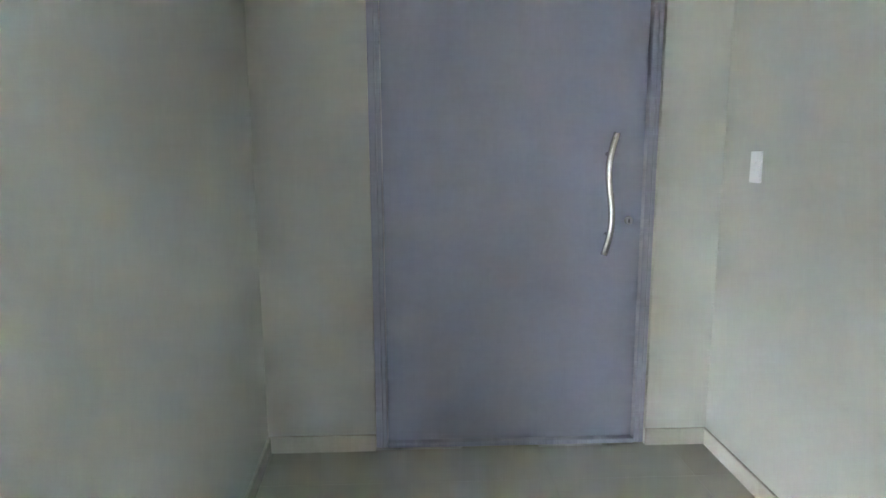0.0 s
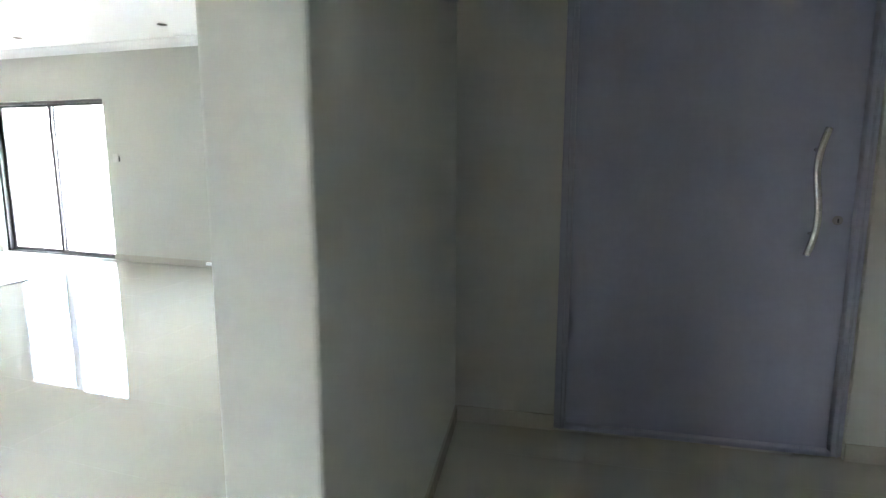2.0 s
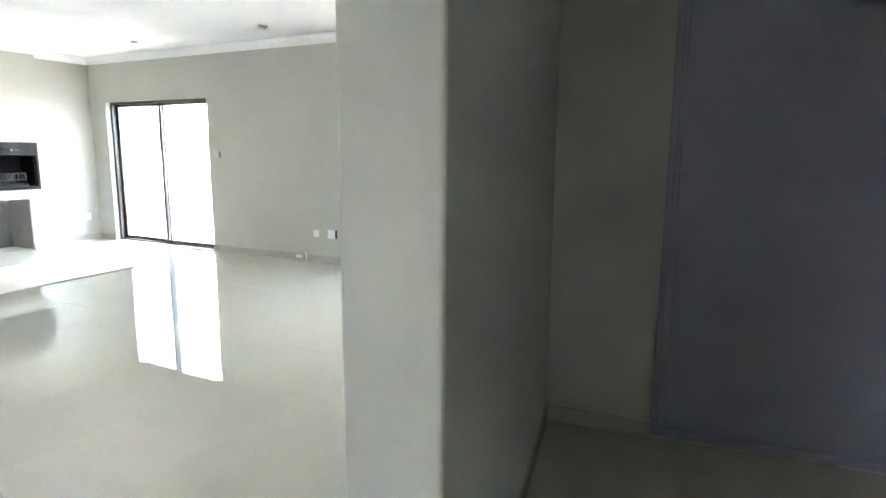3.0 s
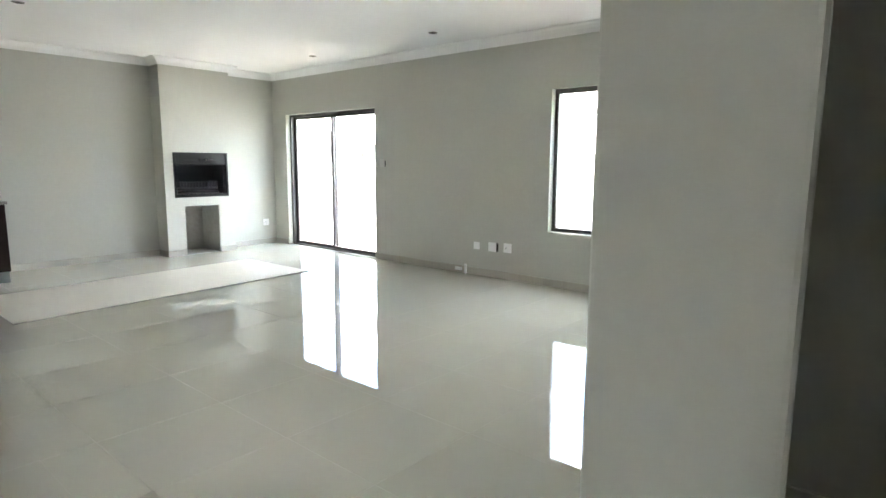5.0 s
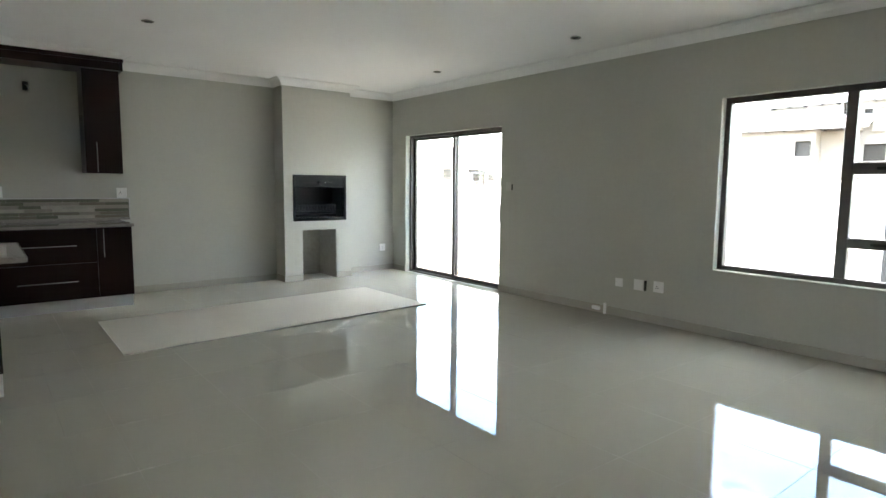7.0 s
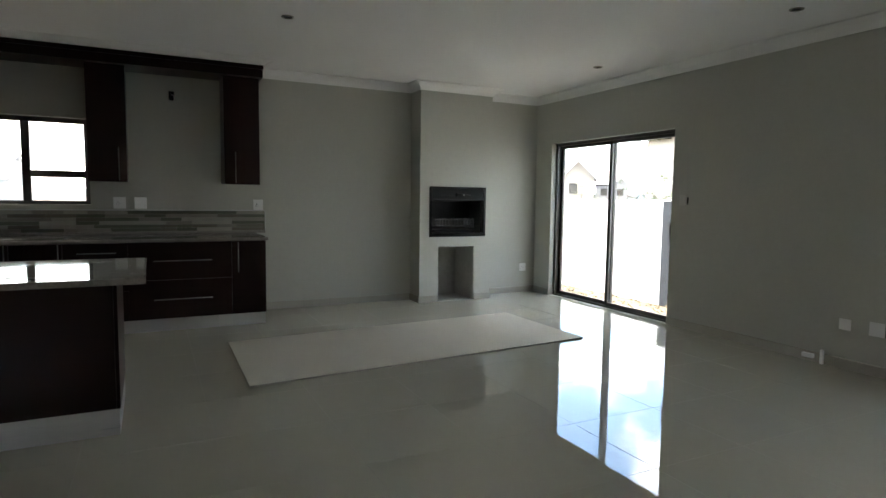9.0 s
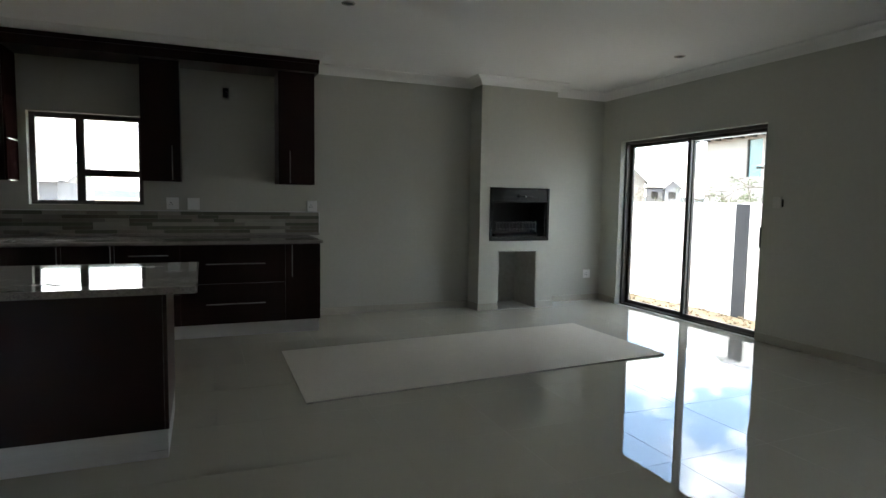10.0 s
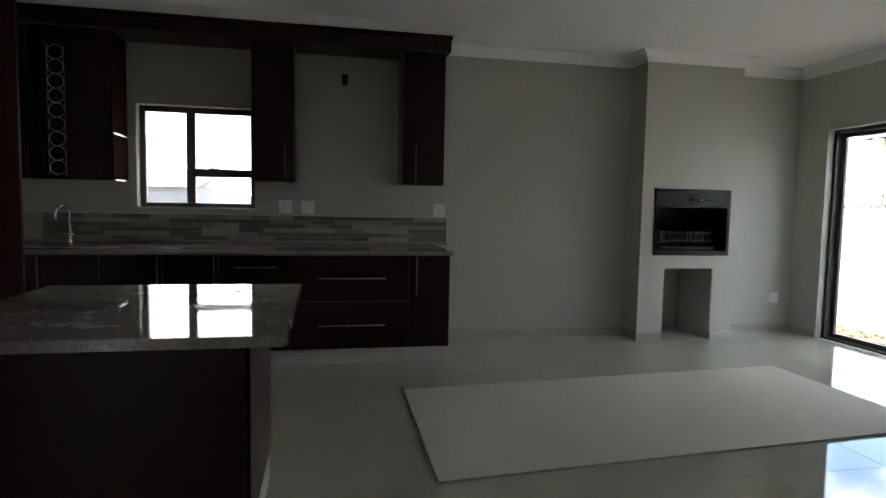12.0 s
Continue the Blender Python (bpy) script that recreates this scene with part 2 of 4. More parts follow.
def pierced(u0, u1, z0, z1, thick, holes, put):
    """A wall of one piece with openings right through it. put: takes (along, depth, height) into the world."""
    bm = bmesh.new()
    us = sorted({u0, u1, *(h[0] for h in holes), *(h[1] for h in holes)})
    zs = sorted({z0, z1, *(h[2] for h in holes), *(h[3] for h in holes)})
    verts = {}

    def vert(i, d, k):
        if (i, d, k) not in verts:
            verts[i, d, k] = bm.verts.new(put(us[i], d * thick, zs[k]))
        return verts[i, d, k]

    def full(i, k):
        if not (0 <= i < len(us) - 1 and 0 <= k < len(zs) - 1):
            return False
        u, z = (us[i] + us[i + 1]) / 2, (zs[k] + zs[k + 1]) / 2
        return not any(h[0] < u < h[1] and h[2] < z < h[3] for h in holes)

    for i in range(len(us) - 1):
        for k in range(len(zs) - 1):
            if not full(i, k):
                continue
            for d in (0, 1):
                bm.faces.new((vert(i, d, k), vert(i + 1, d, k), vert(i + 1, d, k + 1), vert(i, d, k + 1)))
            for di, dk, a, b in ((-1, 0, (0, 0), (0, 1)), (1, 0, (1, 0), (1, 1)), (0, -1, (0, 0), (1, 0)), (0, 1, (0, 1), (1, 1))):
                if not full(i + di, k + dk):
                    bm.faces.new((vert(i + a[0], 0, k + a[1]), vert(i + b[0], 0, k + b[1]), vert(i + b[0], 1, k + b[1]), vert(i + a[0], 1, k + a[1])))
    return bm


def sweep(path, profile, bm=None):
    """A moulding along a line of wall points, the room on its left; profile: distance from the wall and height."""
    bm = bm or bmesh.new()
    pts = [Vector(p) for p in path]
    dirs = [(b - a).normalized() for a, b in zip(pts, pts[1:])]
    rings = []
    for i, p in enumerate(pts):
        d0, d1 = dirs[max(i - 1, 0)], dirs[min(i, len(dirs) - 1)]
        n0, n1 = Vector((-d0.y, d0.x)), Vector((-d1.y, d1.x))
        miter = (n0 + n1) / (1 + n0.dot(n1))
        rings.append([bm.verts.new((p.x + o * miter.x, p.y + o * miter.y, z)) for o, z in profile])
    k = len(profile)
    for a, b in zip(rings, rings[1:]):
        for j in range(k):
            bm.faces.new((a[j], a[(j + 1) % k], b[(j + 1) % k], b[j]))
    bm.faces.new(rings[0][::-1])
    bm.faces.new(rings[-1])
    return bm


def clipped(poly, region):
    """The part of a polygon that lies in a convex region, both anticlockwise."""
    out = list(poly)
    for (ax, ay), (bx, by) in zip(region, region[1:] + region[:1]):
        pts, out = out, []
        for i, p in enumerate(pts):
            q = pts[i - 1]
            sp = (bx - ax) * (p[1] - ay) - (by - ay) * (p[0] - ax)
            sq = (bx - ax) * (q[1] - ay) - (by - ay) * (q[0] - ax)
            if sp * sq < 0:
                t = sq / (sq - sp)
                out.append((q[0] + t * (p[0] - q[0]), q[1] + t * (p[1] - q[1])))
            if sp >= 0:
                out.append(p)
        if not out:
            return []
    return out


# ---- the plan ----
XB, XC, YA, YS = -8.84, -8.557, 5.408, -4.2      # kitchen wall, chimney front, window wall, wall behind
FOOT = -0.60                                     # foot of the outer walls, at the soil
H, T = 2.64, 0.23                                # ceiling height, wall thickness
PHI = radians(5.8)                               # the entrance stands slightly askew
CP, SP = math.cos(PHI), math.sin(PHI)
V = 2.572                                        # front door wall, along its own normal


def entry(u, v, z=0.0):
    return Vector((u * CP - v * SP, u * SP + v * CP, z))


ENTRY = Matrix(((CP, -SP, 0, 0), (SP, CP, 0, 0), (0, 0, 1, 0), (0, 0, 0, 1)))
SLIDE = (-8.49, -6.462, 0.0, 2.012)               # sliding door opening
WIN = (-3.782, -2.262, 0.578, 2.052)             # living room window
KWIN = (-0.805, 0.115, 1.162, 1.996)              # kitchen window
CH0, CH1 = 3.533, 4.517                          # chimney
NICHE = (3.785, 4.288, 0.0, 0.682)
FIRE = (3.657, 4.442, 0.802, 1.416)
# south openings are unseen, added and sized for the light they let in
SOUTH = (-3.60, -2.75, 0.0, 1.25)
SOUTH_W = (-5.25, -4.05, 0.0, 1.70)
EAST = (-2.55, -1.90, 0.60, 1.90)                # unseen window behind the walk, added to brighten the entrance
U_FR = 1.332
RIGHT_END = entry(U_FR, -4.6)

# ---- structure ----
solid("wall_north", pierced(-9.07, -1.70, FOOT, H, T, [SLIDE, WIN], lambda u, d, z: (u, YA + d, z)), WALL, "pale warm-grey painted plaster wall with window and sliding door", "wall")
wall_w = pierced(YS - T, YA + T, FOOT, H, T, [KWIN, (CH0, CH1, FOOT, H)], lambda u, d, z: (XB - d, u, z))
solid("wall_west", wall_w, WALL, "pale warm-grey painted plaster wall behind the kitchen", "wall")
bm = pierced(CH0, CH1, FOOT, H, XC - XB + T, [NICHE, FIRE], lambda u, d, z: (XC - d, u, z))
box(XB - T - 0.03, CH0, FOOT, XB - T, CH1, H, bm=bm)
solid("chimney_breast", bm, WALL, "plastered chimney breast with firebox and log niche", "chimney")
solid("wall_pier", prism([(-0.664, 0.68), (-0.979, 2.486), (-1.02, 2.80), (-1.12, 2.80), (-0.89, 0.673)], 0, H, bevel=0.011), WALL, "plastered end of the wall between entrance and living room", "wall")
solid("wall_splay", prism([(-1.12, 2.79), (-0.90, 2.79), (-0.90, 4.45), (-1.62, 5.50), (-1.874, 5.408), (-1.12, 4.36)], 0, H), WALL, "plastered splayed wall beside the window", "wall")
solid("wall_entrance", pierced(-0.86, 1.60, FOOT, H, T, [(-0.227, 1.043, 0.0, 2.16)], lambda u, d, z: entry(u, V + d, z)), WALL, "pale grey plaster wall round the front door", "wall")
solid("wall_east", pierced(-4.6, V + 0.1, FOOT, H, T, [EAST], lambda u, d, z: entry(U_FR + d, u, z)), WALL, "plain grey plaster wall of the entrance with a small window added for light", "wall")
# beam added out of view, holds ceiling light back from the front door
solid("beam", box(-0.89, YS - 0.01, 2.02, -0.67, 0.672, H), WALL, "unseen plastered beam added to block light between entrance and living room", "beam")
solid("wall_south", pierced(-9.07, 2.2, FOOT, H, T, [SOUTH, SOUTH_W], lambda u, d, z: (u, YS - d, z)), WALL, "plain grey plaster wall with two openings added for light", "wall")
# unseen end wall, drawn out to keep south light off the kitchen
solid("wall_kitchen_end", prism([(XB, -2.83), (-4.60, -2.83), (-4.60, -2.60), (XB, -2.60)], 0, H), WALL, "plain grey plaster wall closing the kitchen unseen, lengthened to block light", "wall")
solid("ceiling", box(-9.3, YS - 0.5, H, 2.4, YA + T + 0.12, H + 0.16), CEIL, "flat white painted ceiling", "ceiling")

PERIMETER = [(-1.12, 4.36), (-1.874, YA), (XB, YA), (XB, CH1), (XC, CH1), (XC, CH0), (XB, CH0), (XB, 1.704)]
COVE = [(0, 2.546), (0.010, 2.546), (0.016, 2.562), (0.030, 2.588), (0.056, 2.612), (0.084, 2.624), (0.094, 2.630), (0.096, 2.6395), (0, 2.6395)]
COVE_THIN = [(-0.03, 2.592), (0.008, 2.592), (0.028, 2.608), (0.056, 2.622), (0.084, 2.630), (0.096, 2.6395), (-0.03, 2.6395)]
bm = sweep(PERIMETER, COVE)
sweep([(XB + 0.09, 1.703), (-8.381, 1.703), (-8.381, -2.60)], COVE_THIN, bm)   # over the kitchen pelmet
solid("cornice", bm, TRIM_WHITE, "white coved plaster cornice under the ceiling", "cornice")

RAIL = [(0, 0.001), (0.011, 0.001), (0.011, 0.076), (0.008, 0.080), (0, 0.080)]
RIGHT_CORNER = entry(U_FR, V)
SKIRT_RUNS = [
    [(-1.12, 4.36), (-1.874, YA), (SLIDE[1], YA)],
    [(SLIDE[0], YA), (XB, YA), (XB, CH1), (XC, CH1), (XC, NICHE[1])],
    [(XC, NICHE[0]), (XC, CH0), (XB, CH0), (XB, 1.665)],
    [tuple(entry(U_FR, -4.5).xy), tuple(RIGHT_CORNER.xy), tuple(entry(1.043, V).xy)],
    [tuple(entry(-0.227, V).xy), (-0.979, 2.486), (-0.664, 0.68)],
]
BED = [(0, 0.001), (0.0085, 0.001), (0.0085, 0.077), (0, 0.077)]
bm = bmesh.new()
for run in SKIRT_RUNS:
    sweep(run, BED, bm)
baseboard = solid("baseboard", bm, GROUT, "cream tile skirting along the walls", "skirting")


def lengths(run, piece, gap):
    """A line of points cut into pieces, with a joint after each; corners stay within a piece."""
    pts = [Vector(p) for p in run]
    out, line, left = [], [pts[0]], piece
    for a, b in zip(pts, pts[1:]):
        p, d = a, (b - a).normalized()
        while (b - p).length > left + gap:
            line.append(p + d * left)
            out.append(line)
            p = p + d * (left + gap)
            line, left = [p], piece
        left -= (b - p).length
        line.append(b)
        if left < 0.03:
            left = 0.03
    if (line[-1] - line[0]).length > 0.01:
        out.append(line)
    return out


for run in SKIRT_RUNS:
    for line in lengths(run, 0.598, 0.002):
        part("skirting_tile", sweep(line, RAIL), SKIRT, baseboard)

# ---- openings ----


def bars(parent, name, rects, y0, y1, mat, put, bevel=0.003):
    """One bar for each rectangle, between two depths in the opening."""
    for u0, u1, z0, z1 in rects:
        bm = box(u0, y0, z0, u1, y1, z1, bevel)
        for v in bm.verts:
            v.co = put(*v.co)
        part(name, bm, mat, parent)


def pane(parent, u0, u1, z0, z1, d, put):
    bm = box(u0, d - 0.003, z0, u1, d + 0.003, z1)
    for v in bm.verts:
        v.co = put(*v.co)
    ob = part("pane", bm, GLASS, parent)
    ob.visible_shadow = False
    return ob


def put_north(u, d, z):
    return Vector((u, YA + d, z))


def put_west(u, d, z):
    return Vector((XB - d, u, z))


def put_south(u, d, z):
    return Vector((u, YS - d, z))


# sliding door: two leaves in a track frame
slide = thing("door_2", (-7.53, YA + 0.12, 0), "glazed sliding door in dark bronze aluminium, closed", "door", kind="structure")
a, b, c, d = SLIDE
bars(slide, "door_frame", [(a, a + 0.032, 0, d), (b - 0.032, b, 0, d), (a + 0.032, b - 0.032, d - 0.036, d), (a + 0.032, b - 0.032, 0.0, 0.018)], 0.07, 0.17, BRONZE, put_north)
MID = -7.468
for u0, u1, d0 in ((a + 0.032, MID + 0.028, 0.127), (MID - 0.028, b - 0.032, 0.082)):
    bars(slide, "leaf_rail", [(u0, u0 + 0.048, 0.018, d - 0.036), (u1 - 0.048, u1, 0.018, d - 0.036), (u0 + 0.048, u1 - 0.048, d - 0.074, d - 0.036), (u0 + 0.048, u1 - 0.048, 0.018, 0.062)], d0, d0 + 0.035, BRONZE, put_north)
    pane(slide, u0 + 0.043, u1 - 0.043, 0.057, d - 0.069, d0 + 0.018, put_north)
bars(slide, "door_handle", [(b - 0.072, b - 0.046, 0.86, 1.06)], 0.055, 0.082, BRONZE_DARK, put_north)

# living room window: fixed light beside three stacked lights
win = thing("window_1", (-3.03, YA + 0.12, WIN[2]), "dark bronze aluminium window with fixed and hinged lights", "window", kind="structure")
a, b, c, d = WIN
MU = -2.885
bars(win, "window_frame", [(a, a + 0.045, c, d), (b - 0.05, b, c, d), (a + 0.045, b - 0.05, d - 0.05, d), (a + 0.045, b - 0.05, c, c + 0.045)], 0.07, 0.13, BRONZE, put_north)
bars(win, "mullion", [(MU, MU + 0.075, c + 0.045, d - 0.05)], 0.068, 0.13, BRONZE, put_north)
bars(win, "transom", [(MU + 0.075, b - 0.05, 1.40, 1.485), (MU + 0.075, b - 0.05, 0.855, 0.93)], 0.066, 0.13, BRONZE, put_north)
for u0, u1, z0, z1 in ((a + 0.045, MU, c + 0.045, d - 0.05), (MU + 0.075, b - 0.05, 1.485, d - 0.05), (MU + 0.075, b - 0.05, 0.93, 1.40), (MU + 0.075, b - 0.05, c + 0.045, 0.855)):
    pane(win, u0 - 0.005, u1 + 0.005, z0 - 0.005, z1 + 0.005, 0.105, put_north)
for z0 in (0.880, 1.430):
    bars(win, "window_latch", [(-2.66, -2.56, z0, z0 + 0.022)], 0.045, 0.066, BRONZE_DARK, put_north)
bars(win, "window_sill", [(a - 0.005, b + 0.005, c - 0.012, c + 0.004)], -0.006, 0.07, WALL, put_north)

# kitchen window
kwin = thing("window_2", (XB - 0.12, -0.35, KWIN[2]), "dark bronze aluminium kitchen window above the worktop", "window", kind="structure")
a, b, c, d = KWIN
bars(kwin, "window_frame", [(a, a + 0.045, c, d), (b - 0.045, b, c, d), (a + 0.045, b - 0.045, d - 0.045, d), (a + 0.045, b - 0.045, c, c + 0.04)], 0.09, 0.15, BRONZE, put_west)
bars(kwin, "mullion", [(-0.445, -0.375, c + 0.04, d - 0.045)], 0.088, 0.15, BRONZE, put_west)
bars(kwin, "transom", [(-0.375, b - 0.045, 1.425, 1.492)], 0.086, 0.15, BRONZE, put_west)
for u0, u1, z0, z1 in ((a + 0.045, -0.445, c + 0.04, d - 0.045), (-0.375, b - 0.045, 1.492, d - 0.045), (-0.375, b - 0.045, c + 0.04, 1.425)):
    pane(kwin, u0 - 0.005, u1 + 0.005, z0 - 0.005, z1 + 0.005, 0.12, put_west)
bars(kwin, "window_sill", [(a - 0.005, b + 0.005, c - 0.012, c + 0.004)], -0.006, 0.09, WALL, put_west)

# unseen entrance window, added to brighten its floor and left wall


def put_east(u, d, z):
    return entry(U_FR + d, u, z)


ewin = thing("added_window", tuple(entry(U_FR + 0.1, -2.225, EAST[2])), "small dark bronze aluminium window, unseen, added to light the entrance", "window", kind="structure")
a, b, c, d = EAST
bars(ewin, "window_frame", [(a, a + 0.045, c, d), (b - 0.045, b, c, d), (a + 0.045, b - 0.045, d - 0.045, d), (a + 0.045, b - 0.045, c, c + 0.045)], 0.07, 0.13, BRONZE, put_east)
pane(ewin, a + 0.04, b - 0.04, c + 0.04, d - 0.04, 0.10, put_east)

# front door
fd = thing("door_1", entry(0.40, V + 0.06), "wide blue-grey painted front door, closed, with curved steel pull", "door", kind="structure", turn=5.8)
u0, u1, top = -0.227, 1.043, 2.16
for name, r in (("door_frame", (u0, u0 + 0.052, 0, top)), ("door_frame", (u1 - 0.046, u1, 0, top)), ("door_frame", (u0 + 0.052, u1 - 0.046, top - 0.062, top))):
    part(name, box(r[0], V + 0.020, r[2], r[1], V + 0.16, r[3], 0.004, ENTRY), FRAME_PAINT, fd)
for r in ((u0 + 0.026, u0 + 0.034, 0, top), (u1 - 0.026, u1 - 0.018, 0, top)):
    part("door_stop", box(r[0] - 0.03, V + 0.0955, r[2], r[1] + 0.04, V + 0.155, r[3], 0, ENTRY), FRAME_PAINT, fd)
    part("frame_bead", box(r[0], V + 0.012, r[2], r[1], V + 0.030, r[3], 0.003, ENTRY), FRAME_PAINT, fd)
part("threshold", box(u0 + 0.052, V + 0.015, 0, u1 - 0.046, V + 0.16, 0.022, 0.004, ENTRY), FRAME_PAINT, fd)
part("door_stop", box(u0 + 0.05, V + 0.0955, top - 0.10, u1 - 0.05, V + 0.155, top - 0.05, 0, ENTRY), FRAME_PAINT, fd)
part("door_stop", box(u0 + 0.05, V + 0.0955, 0.0, u1 - 0.05, V + 0.155, 0.05, 0, ENTRY), FRAME_PAINT, fd)
part("door_leaf", box(u0 + 0.055, V + 0.045, 0.026, u1 - 0.052, V + 0.095, top - 0.066, 0.003, ENTRY, segments=2), DOOR_PAINT, fd)
pull = []
for k in range(25):
    s = k / 24
    z = 0.918 + s * 0.535
    u = 0.806 + 0.042 * s - 0.020 * math.sin((s - 0.5) * math.tau * 0.98)
    pull.append(entry(u, V - 0.016, z))
handle = part("door_handle", rod(pull, 0.0150, 14), STEEL, fd, "curved brushed steel pull handle", smooth=True)
for s in (4, 20):
    q = pull[s]
    n = entry(0, 1)
    part("handle_post", rod([q, q + n * 0.058], 0.008, 10), STEEL, handle, smooth=True)
part("lock", lathe([(0.001, 0.0), (0.020, 0.0), (0.020, 0.006), (0.016, 0.009), (0.001, 0.009)], entry(0.934, V + 0.045, 1.066), m=ENTRY.to_3x3().to_4x4() @ pose(0, 0, 0, 90)), STEEL_DULL, fd, "round steel lock escutcheon")
part("keyhole", box(0.931, V + 0.0345, 1.056, 0.937, V + 0.0362, 1.074, 0, ENTRY), DARK, fd)

# unseen openings behind the walker, added to let sky light in
gate = thing("added_opening_1", (-3.18, YS - 0.12, 0), "unseen glazed opening in dark aluminium frame, added to light the entrance", "door", kind="structure")
a, b, c, d = SOUTH
bars(gate, "door_frame", [(a, a + 0.05, 0, d), (b - 0.05, b, 0, d), (a + 0.05, b - 0.05, d - 0.05, d), (-3.21, -3.15, 0, d - 0.05)], 0.07, 0.13, BRONZE, put_south)
pane(gate, a + 0.045, -3.205, 0.0, d - 0.045, 0.10, put_south)
pane(gate, -3.155, b - 0.045, 0.0, d - 0.045, 0.10, put_south)


gate = thing("added_opening_2", (-4.65, YS - 0.12, 0), "unseen glazed opening in dark aluminium frame, added to light the living room", "door", kind="structure")
a, b, c, d = SOUTH_W
bars(gate, "door_frame", [(a, a + 0.05, 0, d), (b - 0.05, b, 0, d), (a + 0.05, b - 0.05, d - 0.05, d), (-4.68, -4.62, 0, d - 0.05)], 0.07, 0.13, BRONZE, put_south)
pane(gate, a + 0.045, -4.675, 0.0, d - 0.045, 0.10, put_south)
pane(gate, -4.625, b - 0.045, 0.0, d - 0.045, 0.10, put_south)


# ---- living room things ----
def downlight(x, y):
    t = thing("downlight", (x, y, H), "recessed round ceiling downlight with white trim, unlit", "downlight", "ceiling downlights")
    bm = bmesh.new()
    lathe([(0.030, -0.002), (0.034, -0.007), (0.046, -0.006), (0.050, -0.0005), (0.049, 0.0)], (x, y, H), 28, bm)
    part("ring", bm, STEEL, t, "brushed steel ring", smooth=True)
    part("bulb", lathe([(0.001, -0.0035), (0.030, -0.0035), (0.030, -0.001), (0.001, -0.001)], (x, y, H), 24), DARK, t)
    return t


for x, y in ((-4.85, 4.77), (-6.95, 4.80), (-6.80, 1.615)):
    downlight(x, y)


def plate(name, at, axis, w, h, label, kind, mat=PLASTIC):
    """A cover plate on a wall. axis: the way it faces."""
    nx, ny = axis
    rot = math.degrees(math.atan2(ny, nx)) - 90
    m = pose(*at, 0, 0, rot)
    t = thing(name, at, label, "socket" if "socket" in name else "switch", "wall plates")
    part("plate", box(-w / 2, -0.001, -h / 2, w / 2, 0.009, h / 2, 0.003, m, segments=2), mat, t)
    if kind == "socket":
        for dx, dz, r in ((-0.011, -0.012, 0.0042), (0.011, -0.012, 0.0042), (0.0, 0.008, 0.0052)):
            part("pin_hole", lathe([(0.0005, 0), (r, 0), (r, 0.0008), (0.0005, 0.0008)], m @ Vector((w * 0.14 + dx, 0.0092, dz)), 10, m=m.to_3x3().to_4x4() @ pose(0, 0, 0, -90)), DARK, t)
        part("rocker", box(-w * 0.32, 0.009, -0.012, -w * 0.18, 0.013, 0.012, 0.002, m), PLASTIC, t)
    elif kind == "switch":
        for dz in (-0.014, 0.016):
            part("rocker", box(-0.0045, 0.009, dz - 0.0055, 0.0045, 0.013, dz + 0.0055, 0.001, m), PLASTIC, t)
    return t


plate("wall_socket", (-4.724, YA, 0.345), (0, -1), 0.085, 0.085, "small white plastic aerial socket plate on grey wall", "blank")
plate("wall_socket", (-4.50, YA, 0.349), (0, -1), 0.105, 0.105, "white blank cover plate, slightly askew, on grey wall", "blank")
hole = thing("socket_box", (-4.432, YA, 0.349), "dark open wall box beside the blank plate", "socket")
part("box_mouth", box(-4.444, YA - 0.003, 0.300, -4.418, YA + 0.002, 0.398), DARK, hole)
plate("wall_socket", (-4.288, YA, 0.356), (0, -1), 0.105, 0.105, "white plastic three-pin wall socket on grey wall", "socket")
plate("light_switch", (-6.318, YA, 1.288), (0, -1), 0.085, 0.105, "dusty cream plastic blank plate beside the sliding door", "blank", DUSTY)
sw = thing("switch_gap", (-6.262, YA, 1.275), "dark gap of a wall box beside the switch", "switch")
part("box_mouth", box(-6.272, YA - 0.003, 1.245, -6.256, YA + 0.002, 1.315), DARK, sw)
plate("wall_socket", (XB, 5.215, 0.345), (1, 0), 0.105, 0.105, "white plastic three-pin wall socket beside the chimney", "socket")
plate("light_switch", tuple(entry(U_FR, 2.308, 1.309)), (-CP, -SP), 0.074, 0.124, "white plastic two-lever light switch by the front door", "switch")

# white offcut standing against the skirting
clip = thing("conduit_clip", (-4.93, YA - 0.02, 0), "small white plastic conduit offcut by the skirting", "conduit")
part("stub", box(-4.875, YA - 0.045, 0.001, -4.850, YA - 0.020, 0.115, 0.004), PLASTIC, clip)
part("foot", box(-5.02, YA - 0.045, 0.030, -4.93, YA - 0.012, 0.065, 0.004), PLASTIC, clip)


